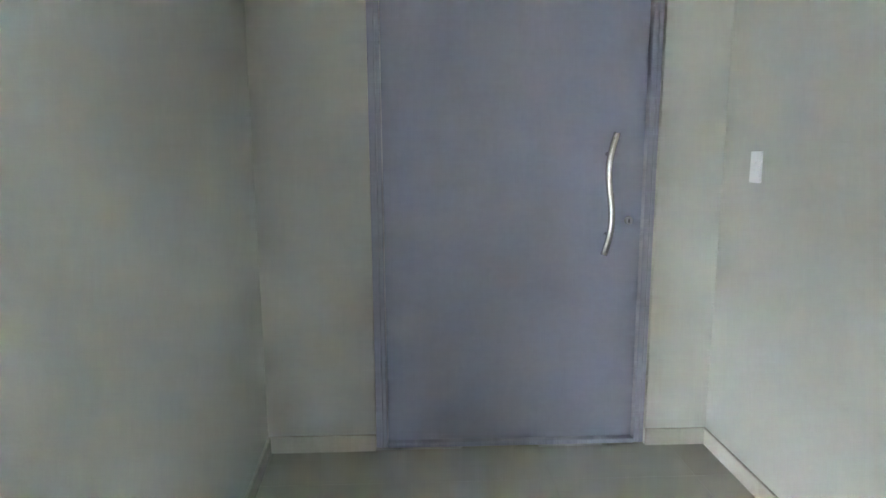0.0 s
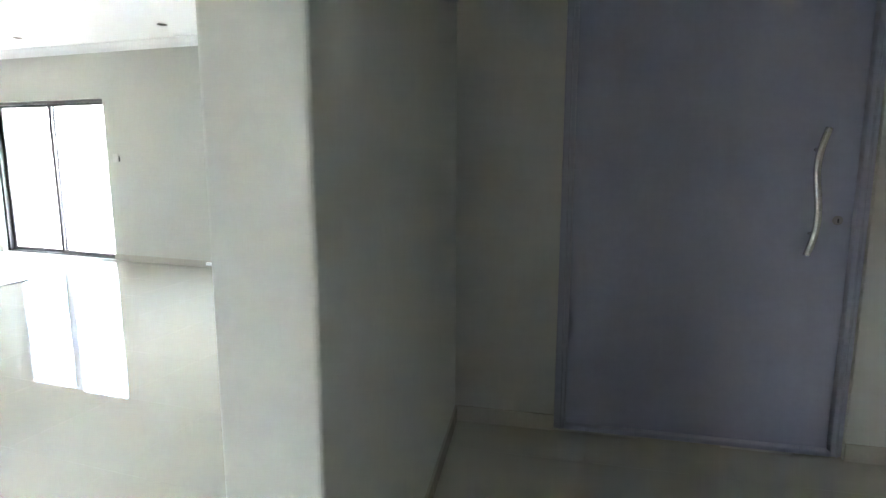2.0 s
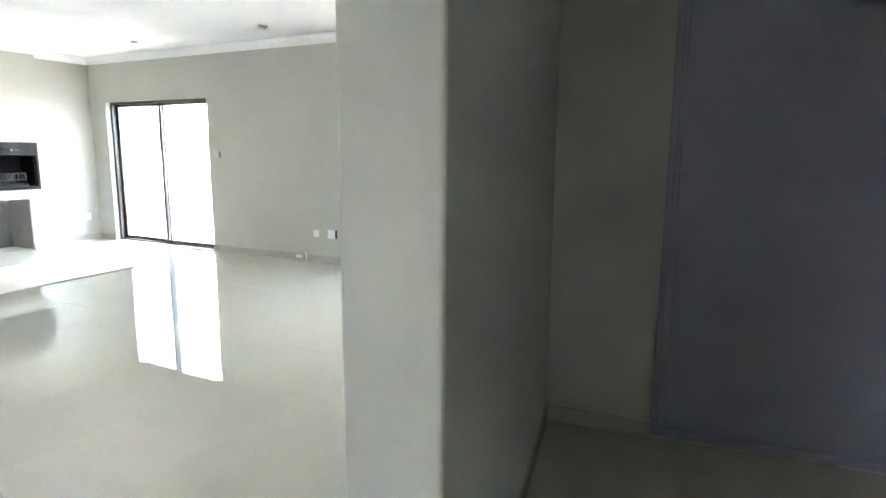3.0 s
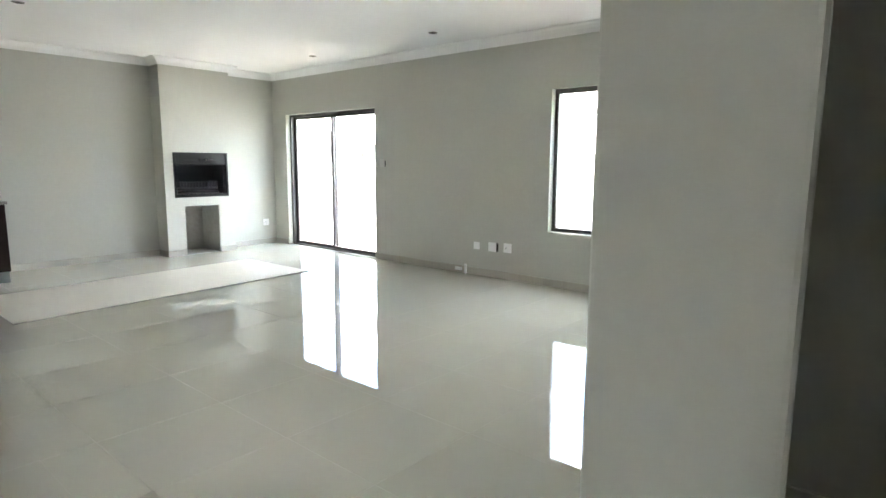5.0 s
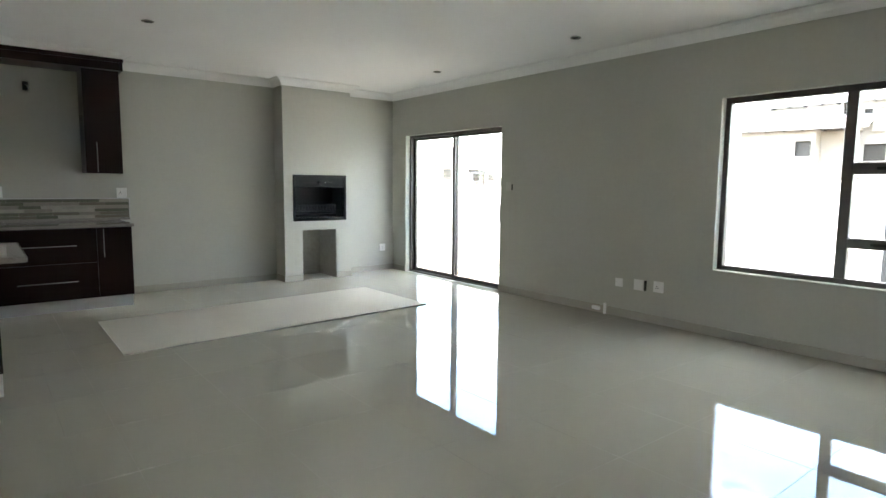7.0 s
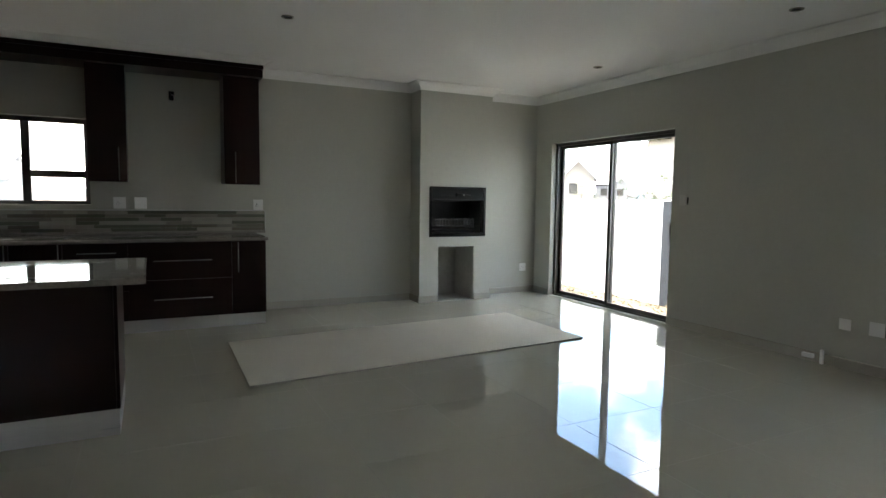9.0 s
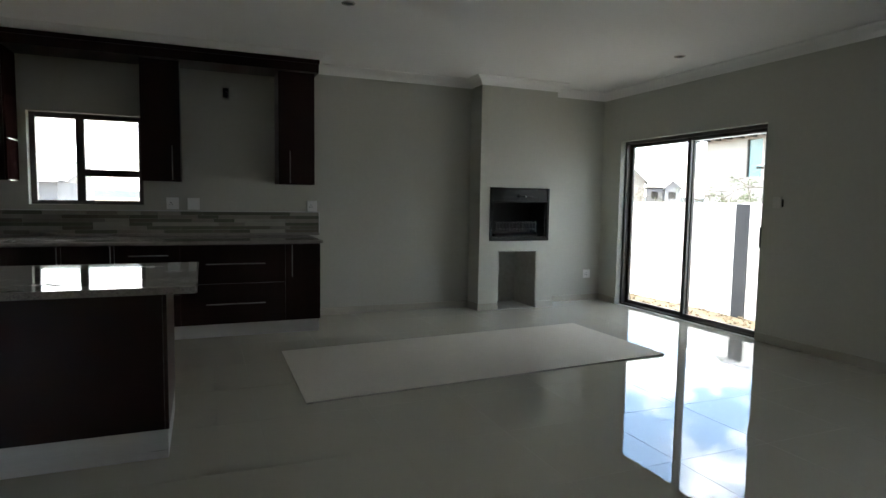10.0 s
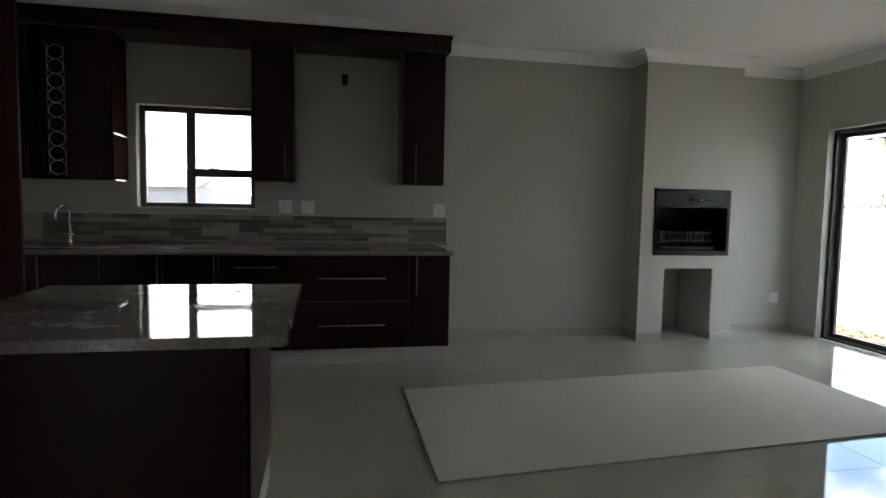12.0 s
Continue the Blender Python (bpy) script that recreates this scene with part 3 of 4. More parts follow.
def built_in_braai():
    y0, y1, z0, z1 = FIRE
    t = thing("built_in_braai", (XC, (y0 + y1) / 2, z0), "black steel built-in braai with grate basket, set in chimney", "fireplace")
    f = 0.035
    for r in ((y0, y0 + f, z0, z1), (y1 - f, y1, z0, z1), (y0 + f, y1 - f, z0, z0 + 0.045), (y0 + f, y1 - f, z1 - 0.02, z1)):
        part("frame_bar", box(XC - 0.02, r[0], r[2], XC + 0.012, r[1], r[3], 0.003), BRAAI, t)
    hood = part("hood_panel", box(XC - 0.014, y0 + f, z1 - 0.155, XC + 0.004, y1 - f, z1 - 0.02, 0.003), BRAAI, t)
    part("hood_lip", box(XC + 0.000, y0 + f, z1 - 0.170, XC + 0.016, y1 - f, z1 - 0.150, 0.004), BRAAI, t)
    for a, b in ((y0 + 0.15, y0 + 0.36), (y0 + 0.47, y0 + 0.62)):
        part("vent_slot", box(XC + 0.003, a, z1 - 0.115, XC + 0.006, b, z1 - 0.095), DARK, hood)
    part("damper_lever", rod([(XC + 0.012, y0 + 0.34, z1 - 0.098), (XC + 0.014, y0 + 0.44, z1 - 0.090), (XC + 0.012, y0 + 0.56, z1 - 0.098)], 0.005, 8), BRAAI, hood, "black damper lever", smooth=True)
    part("damper_bracket", box(XC + 0.003, y0 + 0.362, z1 - 0.122, XC + 0.014, y0 + 0.395, z1 - 0.070, 0.003), BRAAI, hood)
    part("damper_knob", lathe([(0.002, 0), (0.012, 0.001), (0.015, 0.012), (0.010, 0.022), (0.002, 0.025)], (XC + 0.004, y0 + 0.462, z1 - 0.100), 16, m=pose(0, 0, 0, 0, 90)), CHROME, hood, "bright chrome damper knob", smooth=True)
    bm = bmesh.new()
    xb = XC - 0.40
    for r in ((xb, y0, z0, xb + 0.01, y1, z1), (xb, y0 + 0.002, z0 + 0.002, XC - 0.02, y0 + 0.012, z1 - 0.002), (xb, y1 - 0.012, z0 + 0.002, XC - 0.02, y1 - 0.002, z1 - 0.002), (xb, y0 + 0.01, z0 + 0.002, XC - 0.02, y1 - 0.01, z0 + 0.012), (xb, y0 + 0.01, z1 - 0.012, XC - 0.02, y1 - 0.01, z1 - 0.002)):
        box(*r, bm=bm)
    part("firebox", bm, BRAAI_IN, t)
    part("grate_rail", rod([(XC - 0.06, y0 + 0.10, 1.010), (XC - 0.06, y1 - 0.14, 1.010)], 0.007, 8), GRATE, t)
    part("grate_rail", rod([(XC - 0.06, y0 + 0.10, 0.935), (XC - 0.06, y1 - 0.14, 0.935)], 0.007, 8), GRATE, t)
    for k in range(13):
        y = y0 + 0.11 + k * (y1 - y0 - 0.26) / 12
        part("grate_bar", rod([(XC - 0.055, y, 0.915), (XC - 0.052, y, 1.000), (XC - 0.066, y, 1.022), (XC - 0.085, y, 1.012)], 0.0065, 8), GRATE, t)
    part("grate_end", box(XC - 0.30, y1 - 0.15, 0.90, XC - 0.055, y1 - 0.135, 1.02, 0.003), GRATE, t)
    for k in range(9):
        y = y0 + 0.12 + k * 0.063
        part("floor_bar", rod([(XC - 0.055, y, 0.925), (XC - 0.34, y, 0.925)], 0.006, 6), GRATE, t)
    part("ash_tray", box(XC - 0.34, y0 + 0.09, 0.850, XC - 0.03, y1 - 0.13, 0.885, 0.006), BRAAI, t)
    part("side_rail", rod([(XC - 0.012, y1 - 0.055, z0 + 0.05), (XC - 0.012, y1 - 0.055, z1 - 0.18)], 0.010, 8), BRAAI, t)


built_in_braai()

# thin lining of the log niche, a darker grey than the walls
y0, y1, z0, z1 = NICHE
bm = bmesh.new()
xb = XB - T + 0.002
for r in ((xb, y0, 0.0, xb + 0.006, y1, z1), (xb + 0.006, y0, 0.0, XC - 0.012, y0 + 0.006, z1), (xb + 0.006, y1 - 0.006, 0.0, XC - 0.012, y1, z1), (xb + 0.006, y0 + 0.006, z1 - 0.006, XC - 0.012, y1 - 0.006, z1), (xb + 0.006, y0 + 0.006, -0.009, XC - 0.012, y1 - 0.006, 0.004)):
    box(*r, bm=bm)
solid("niche_lining", bm, NICHE_GREY, "grey lining inside the log niche, darker than the walls", "niche")

# plasterboard sheet lying on the floor
sheet = thing("plasterboard_sheet", (-6.85, 2.7, 0), "large off-white plasterboard sheet lying flat on the tiles", "board")
corners = [(-6.091, 1.199), (-6.304, 4.181), (-7.60, 4.165), (-7.387, 1.21)]
part("face_paper", prism(corners, 0.0115, 0.0135), BOARD, sheet)
part("core", prism([(x + (0.002 if x < -7 else -0.002), y + (0.002 if y < 2 else -0.002)) for x, y in corners], 0.0005, 0.0115), BOARD_EDGE, sheet, "grey gypsum core edge")

# ---- kitchen ----
FX = -8.08          # fronts of the base units
UX = -8.50          # fronts of the wall units
TOP = 0.868


def bar_handle(parent, x, y, z, length, upright):
    a = (0, 0, length / 2) if upright else (0, length / 2, 0)
    p, q = Vector((x + 0.030, y, z)) - Vector(a), Vector((x + 0.030, y, z)) + Vector(a)
    h = part("handle", rod([p, q], 0.0048, 10), STEEL_DULL if length > 0.1 else CHROME, parent, "slim brushed steel bar handle", smooth=True)
    for s in (0.14, 0.86):
        c = p.lerp(q, s)
        part("handle_foot", rod([c, c - Vector((0.030, 0, 0))], 0.0045, 8), STEEL, h, smooth=True)


def base_unit(y0, y1, fronts, label):
    """fronts: (z0, z1, kind, handle y, handle z, handle length)."""
    t = thing("base_cabinet", (XB + 0.3, (y0 + y1) / 2, 0), label, "cabinet", "kitchen base units")
    part("body", box(XB + 0.03, y0, 0.12, FX - 0.020, y1, TOP - 0.032), WOOD_IN, t)
    for z0, z1, kind, hy, hz, hl in fronts:
        d = part(kind, box(FX - 0.019, y0 + 0.0015, z0, FX, y1 - 0.0015, z1, 0.0015), WOOD, t)
        bar_handle(d, FX, hy, hz, hl, kind == "door")
    return t


LOW, HIGH = 0.125, TOP - 0.036
DOOR_UNIT = "dark mahogany base unit with a slab door and steel handle"
base_unit(-2.50, -1.642, [(LOW, HIGH, "door", -1.68, 0.72, 0.22)], DOOR_UNIT)
base_unit(-1.640, -1.242, [(LOW, HIGH, "door", -1.60, 0.72, 0.22)], DOOR_UNIT)
base_unit(-1.240, -0.842, [(LOW, HIGH, "door", -1.212, 0.72, 0.22)], DOOR_UNIT)
base_unit(-0.840, -0.432, [(LOW, HIGH, "door", -0.458, 0.72, 0.22)], DOOR_UNIT)
base_unit(-0.430, -0.052, [(LOW, HIGH, "door", -0.080, 0.72, 0.22)], DOOR_UNIT)
base_unit(-0.050, 0.448, [(0.66, HIGH, "drawer_front", 0.205, 0.748, 0.30), (0.40, 0.657, "drawer_front", 0.205, 0.57, 0.30), (LOW, 0.397, "drawer_front", 0.205, 0.31, 0.30)], "dark mahogany drawer unit with steel handles")
base_unit(0.450, 1.328, [(0.487, HIGH, "drawer_front", 0.90, 0.664, 0.50), (LOW, 0.484, "drawer_front", 0.90, 0.306, 0.50)], "dark mahogany unit with two wide pan drawers")
base_unit(1.330, 1.652, [(LOW, HIGH, "door", 1.388, 0.68, 0.29)], "narrow dark mahogany base unit at the end of the run")
for y0, y1 in ((-2.50, 1.199), (1.201, 1.645)):
    t = thing("plinth", (FX - 0.05, (y0 + y1) / 2, 0), "brushed aluminium plinth under dark base units", "plinth", "plinths")
    part("plinth_board", box(FX - 0.055, y0, 0.001, FX - 0.040, y1, 0.119, 0.001), KICK, t)
t = thing("plinth", (FX - 0.35, 1.64, 0), "brushed aluminium plinth return at the end unit", "plinth", "plinths")
part("plinth_board", box(XB + 0.015, 1.630, 0.001, FX - 0.056, 1.645, 0.119, 0.001), KICK, t)

top = thing("worktop", (XB + 0.35, -0.4, TOP - 0.03), "speckled grey-brown polished granite kitchen worktop", "worktop")
part("slab", box(XB + 0.001, -2.55, TOP - 0.031, FX + 0.022, 1.672, TOP, 0.005, segments=2), GRANITE, top)
part("upstand", box(XB + 0.001, -2.55, TOP + 0.0005, XB + 0.020, 1.776, TOP + 0.026, 0.002), GRANITE, top)

tap = thing("sink_tap", (XB + 0.16, -1.245, TOP), "chrome swan-neck mixer tap behind the sink", "tap")
part("spout", rod([(XB + 0.16, -1.245, TOP), (XB + 0.16, -1.245, TOP + 0.22)] + [(XB + 0.16 + 0.07 * (1 - math.cos(k * math.pi / 10)), -1.245 - 0.045 * (1 - math.cos(k * math.pi / 10)) / 2, TOP + 0.22 + 0.07 * math.sin(k * math.pi / 10)) for k in range(1, 11)] + [(XB + 0.30, -1.29, TOP + 0.19)], 0.011, 12), CHROME, tap, smooth=True)
part("lever", rod([(XB + 0.16, -1.33, TOP + 0.075), (XB + 0.16, -1.22, TOP + 0.075)], 0.010, 10), CHROME, tap, smooth=True)
part("foot", lathe([(0.026, 0), (0.026, 0.012), (0.016, 0.03), (0.014, 0.05)], (XB + 0.16, -1.245, TOP), 18), CHROME, tap, smooth=True)
sink = thing("kitchen_sink", (XB + 0.4, -1.25, TOP), "stainless steel drop-in sink in granite worktop", "sink")
for r in ((XB + 0.20, -1.62, XB + 0.225, -0.88), (XB + 0.605, -1.62, XB + 0.63, -0.88), (XB + 0.225, -1.62, XB + 0.605, -1.595), (XB + 0.225, -0.905, XB + 0.605, -0.88)):
    part("rim", box(r[0], r[1], TOP + 0.0005, r[2], r[3], TOP + 0.008, 0.003), STEEL, sink)
part("basin", box(XB + 0.225, -1.595, TOP + 0.001, XB + 0.605, -0.905, TOP + 0.003), STEEL, sink)


def wall_unit(y0, y1, z0, z1, handle_y, label, back=XB):
    t = thing("wall_cabinet", (back + 0.15, (y0 + y1) / 2, z0), label, "cabinet", "kitchen wall units")
    part("body", box(back + 0.001, y0, z0, UX - 0.019, y1, z1, 0.001), WOOD, t)
    d = part("door", box(UX - 0.018, y0 + 0.001, z0 - 0.004, UX, y1 - 0.001, z1 - 0.002, 0.0015), WOOD, t)
    bar_handle(d, UX, handle_y, z0 + 0.165, 0.31, True)
    return t


UZ0, UZ1 = 1.392, 2.476
wall_unit(1.325, 1.672, UZ0, UZ1, 1.43, "tall narrow dark mahogany wall unit with steel handle")
wall_unit(0.128, 0.452, UZ0, UZ1, 0.385, "dark mahogany wall unit beside the kitchen window")

lt = thing("wall_cabinet", (XB + 0.15, -1.02, 1.372), "dark mahogany wall unit with steel pulls on its side", "cabinet", "kitchen wall units")
LY = -0.868
part("body", box(XB + 0.001, -1.18, 1.372, UX - 0.019, LY - 0.018, UZ1, 0.001), WOOD_IN, lt)
part("front_panel", box(UX - 0.018, -1.179, 1.368, UX, LY - 0.018, UZ1 - 0.002), WOOD, lt)
for z0, z1 in ((1.368, 1.712), (1.715, 2.08), (2.083, UZ1 - 0.002)):
    d = part("flap_door", box(XB + 0.002, LY - 0.017, z0, UX, LY, z1), WOOD_IN, lt)
    if z1 < 2.2:
        h = part("handle", box(UX - 0.265, LY + 0.001, z0, UX - 0.006, LY + 0.014, z0 + 0.005, 0.001), STEEL, d, "slim steel edge pull")
        part("handle_lip", box(UX - 0.265, LY + 0.011, z0 - 0.006, UX - 0.006, LY + 0.014, z0 - 0.0002, 0.0005), STEEL, h)
rack = thing("wine_rack", (XB + 0.15, -1.30, 1.372), "dark mahogany wine rack column with steel bottle rings", "wine rack")
bm = bmesh.new()
for r in ((XB + 0.001, -1.435, UX, -1.415), (XB + 0.001, -1.202, UX, -1.182), (XB + 0.001, -1.415, XB + 0.012, -1.202)):
    box(r[0], r[1], 1.372, r[2], r[3], UZ1, bm=bm)
box(XB + 0.012, -1.415, 1.372, UX, -1.202, 1.388, bm=bm)
box(XB + 0.012, -1.415, UZ1 - 0.016, UX, -1.202, UZ1, bm=bm)
part("carcass", bm, WOOD_IN, rack)
# black sheet in place of the shade deep inside the rack
part("shade_panel", box(UX - 0.12, -1.414, 1.39, UX - 0.11, -1.203, UZ1 - 0.018), DARK, rack)
for k in range(9):
    z = 1.448 + k * 0.105
    part("bottle_ring", rod([(UX + 0.003, -1.243 + 0.053 * math.cos(i * math.tau / 28), z + 0.053 * math.sin(i * math.tau / 28)) for i in range(28)], 0.0024, 6, closed=True), STEEL, rack, "thin steel bottle ring", smooth=True)
for y in (-1.301, -1.187):
    part("rack_rail", rod([(UX + 0.004, y, 1.392), (UX + 0.004, y, 2.342)], 0.0018, 6), STEEL_DULL, rack, "thin steel upright", smooth=True)
far = thing("wall_cabinet", (XB + 0.15, -1.97, 1.372), "dark mahogany wall unit at the far end of the kitchen", "cabinet", "kitchen wall units")
part("body", box(XB + 0.001, -2.50, 1.372, UX - 0.019, -1.437, UZ1, 0.001), WOOD_IN, far)
part("door", box(UX - 0.018, -2.498, 1.368, UX, -1.97, UZ1 - 0.002, 0.0015), WOOD, far)
part("door", box(UX - 0.018, -1.967, 1.368, UX, -1.438, UZ1 - 0.002, 0.0015), WOOD, far)

PX = -8.40
pel = thing("pelmet", (XB + 0.2, -0.4, UZ1), "deep dark mahogany pelmet above the wall units", "pelmet")
part("soffit", box(XB + 0.001, -2.55, UZ1 + 0.001, PX - 0.022, 1.680, UZ1 + 0.022), WOOD, pel)
part("front_board", box(PX - 0.021, -2.55, UZ1 - 0.006, PX, 1.690, 2.586, 0.002), WOOD, pel)
part("end_board", box(XB + 0.100, 1.681, UZ1 - 0.006, PX - 0.0215, 1.700, 2.586, 0.002), WOOD, pel)
part("crown", box(PX + 0.0005, -2.55, 2.548, PX + 0.018, 1.702, 2.588, 0.004), WOOD, pel)
part("lid", box(XB + 0.10, -2.55, 2.570, PX - 0.022, 1.680, 2.584), WOOD_IN, pel)
for y in (-0.98, 0.28, 1.525):
    t = thing("pelmet_light", (-8.452, y, UZ1), "small round downlight under the pelmet, unlit", "downlight", "pelmet lights")
    part("ring", lathe([(0.001, -0.007), (0.019, -0.007), (0.024, -0.003), (0.024, 0.0005), (0.001, 0.0005)], (-8.452, y, UZ1), 20), STEEL_DULL, t, smooth=True)

wire = thing("cable_outlet", (XB, 0.857, 2.28), "dark cable hole with loose wires for a cooker hood", "cable outlet")
part("box_mouth", box(XB + 0.0005, 0.835, 2.235, XB + 0.004, 0.885, 2.325), DARK, wire)
part("loose_wire", rod([(XB + 0.002, 0.86, 2.29), (XB + 0.03, 0.875, 2.285), (XB + 0.035, 0.885, 2.255), (XB + 0.025, 0.880, 2.225)], 0.005, 8), PLASTIC, wire, smooth=True)
plate("wall_socket", (XB + 0.001, 1.703, 1.175), (1, 0), 0.105, 0.115, "white plastic three-pin wall socket above the worktop", "socket")
plate("wall_socket", (XB + 0.001, 0.365, 1.185), (1, 0), 0.110, 0.115, "white plastic three-pin wall socket above the worktop", "socket")
plate("wall_socket", (XB + 0.001, 0.552, 1.183), (1, 0), 0.110, 0.115, "white blank cover plate above the worktop", "blank")

# island with breakfast overhang
IX0, IX1, IY = -6.28, -5.575, 0.470
isl = thing("island_cabinet", (-5.9, 0.0, 0), "dark mahogany kitchen island carcass with aluminium plinth", "island")
part("back_panel", box(IX1 - 0.018, -0.363, 0.142, IX1, IY - 0.0185, 0.849, 0.001), WOOD, isl)
part("end_panel", box(IX0, IY - 0.018, 0.142, IX1, IY, 0.849, 0.001), WOOD, isl)
part("body", box(IX0 + 0.02, -0.363, 0.142, IX1 - 0.019, IY - 0.019, 0.848), WOOD_IN, isl)
part("plinth_board", box(IX1 - 0.020, -0.363, 0.001, IX1 - 0.005, IY - 0.005, 0.141, 0.001), KICK, isl, "brushed aluminium plinth")
part("plinth_board", box(IX0 + 0.01, IY - 0.020, 0.001, IX1 - 0.0205, IY - 0.005, 0.141, 0.001), KICK, isl, "brushed aluminium plinth")
itop = thing("island_worktop", (-5.6, 0.1, 0.845), "polished speckled granite island top with overhang", "worktop")
part("slab", box(-6.19, -0.363, 0.850, -5.195, 0.605, 0.880, 0.006, segments=2), GRANITE, itop)

part("front_edge", box(-5.1948, -0.363, 0.8495, -5.190, 0.600, 0.8795, 0.001), GRANITE, itop)
part("end_edge", box(-6.185, 0.6052, 0.8495, -5.200, 0.609, 0.8795, 0.001), GRANITE, itop)

tall = thing("tall_cabinet", (-5.75, -0.72, 0), "tall dark mahogany cupboard at the end of the island", "cabinet")
part("body", box(-6.0, -1.02, 0.12, -5.53, -0.365, 2.55, 0.002), WOOD_IN, tall)
part("door", box(-6.022, -1.018, 0.125, -6.003, -0.367, 1.30, 0.002), WOOD, tall)
part("door", box(-6.022, -1.018, 1.303, -6.003, -0.367, 2.545, 0.002), WOOD, tall)
part("plinth_board", box(-5.97, -1.0, 0.001, -5.56, -0.44, 0.119, 0.001), KICK, tall)

# ---- outside ----
GZ, GY, HZ = -0.58, 8.75, -0.28                  # soil, boundary wall, floor of the neighbouring houses
rng = random.Random(31)
clods = bmesh.new()
for _ in range(900):
    cx, cy, r = rng.uniform(-15.5, -1.0), GY - abs(rng.gauss(0, 0.6)) - 0.02, rng.uniform(0.008, 0.04)
    bmesh.ops.create_icosphere(clods, subdivisions=1, radius=r, matrix=Matrix.Translation((cx, min(cy, GY - r), GZ + r * 0.3)) @ pose(0, 0, 0, rng.uniform(0, 90), rng.uniform(0, 90), 0) @ Matrix.Diagonal((1, rng.uniform(0.6, 1), rng.uniform(0.5, 0.9), 1)))
solid("soil_clods", clods, SAND, "loose clods of sandy soil along the wall", "soil", kind="stuff")
solid("ground", box(-900, -900, GZ - 0.3, 900, 900, GZ), SAND, "pale sandy building-site soil", "ground")
solid("floor_slab_edge", box(XB - T + 0.005, YS - T + 0.005, GZ, 2.1, YA + T - 0.005, -0.012), GROUT, "concrete floor slab under the tiles", "slab")
gw = thing("garden_wall", (-6, GY, GZ), "white painted boundary wall with grey piers", "wall", kind="structure")
part("wall_panel", box(-34, GY, GZ, -6.4, GY + 0.2, 1.292, 0.01), GARDEN_WALL, gw)
part("wall_panel", box(-6.398, GY, GZ, 16, GY + 0.2, 1.40, 0.01), GARDEN_WALL, gw)
for x, z in ((-22.15, 1.285), (-15.91, 1.285), (-9.67, 1.285), (-3.44, 1.393), (2.8, 1.393)):
    part("pier", box(x, GY - 0.03, GZ, x + 0.25, GY + 0.23, z, 0.006), GREY_PIER, gw, "grey painted wall pier")


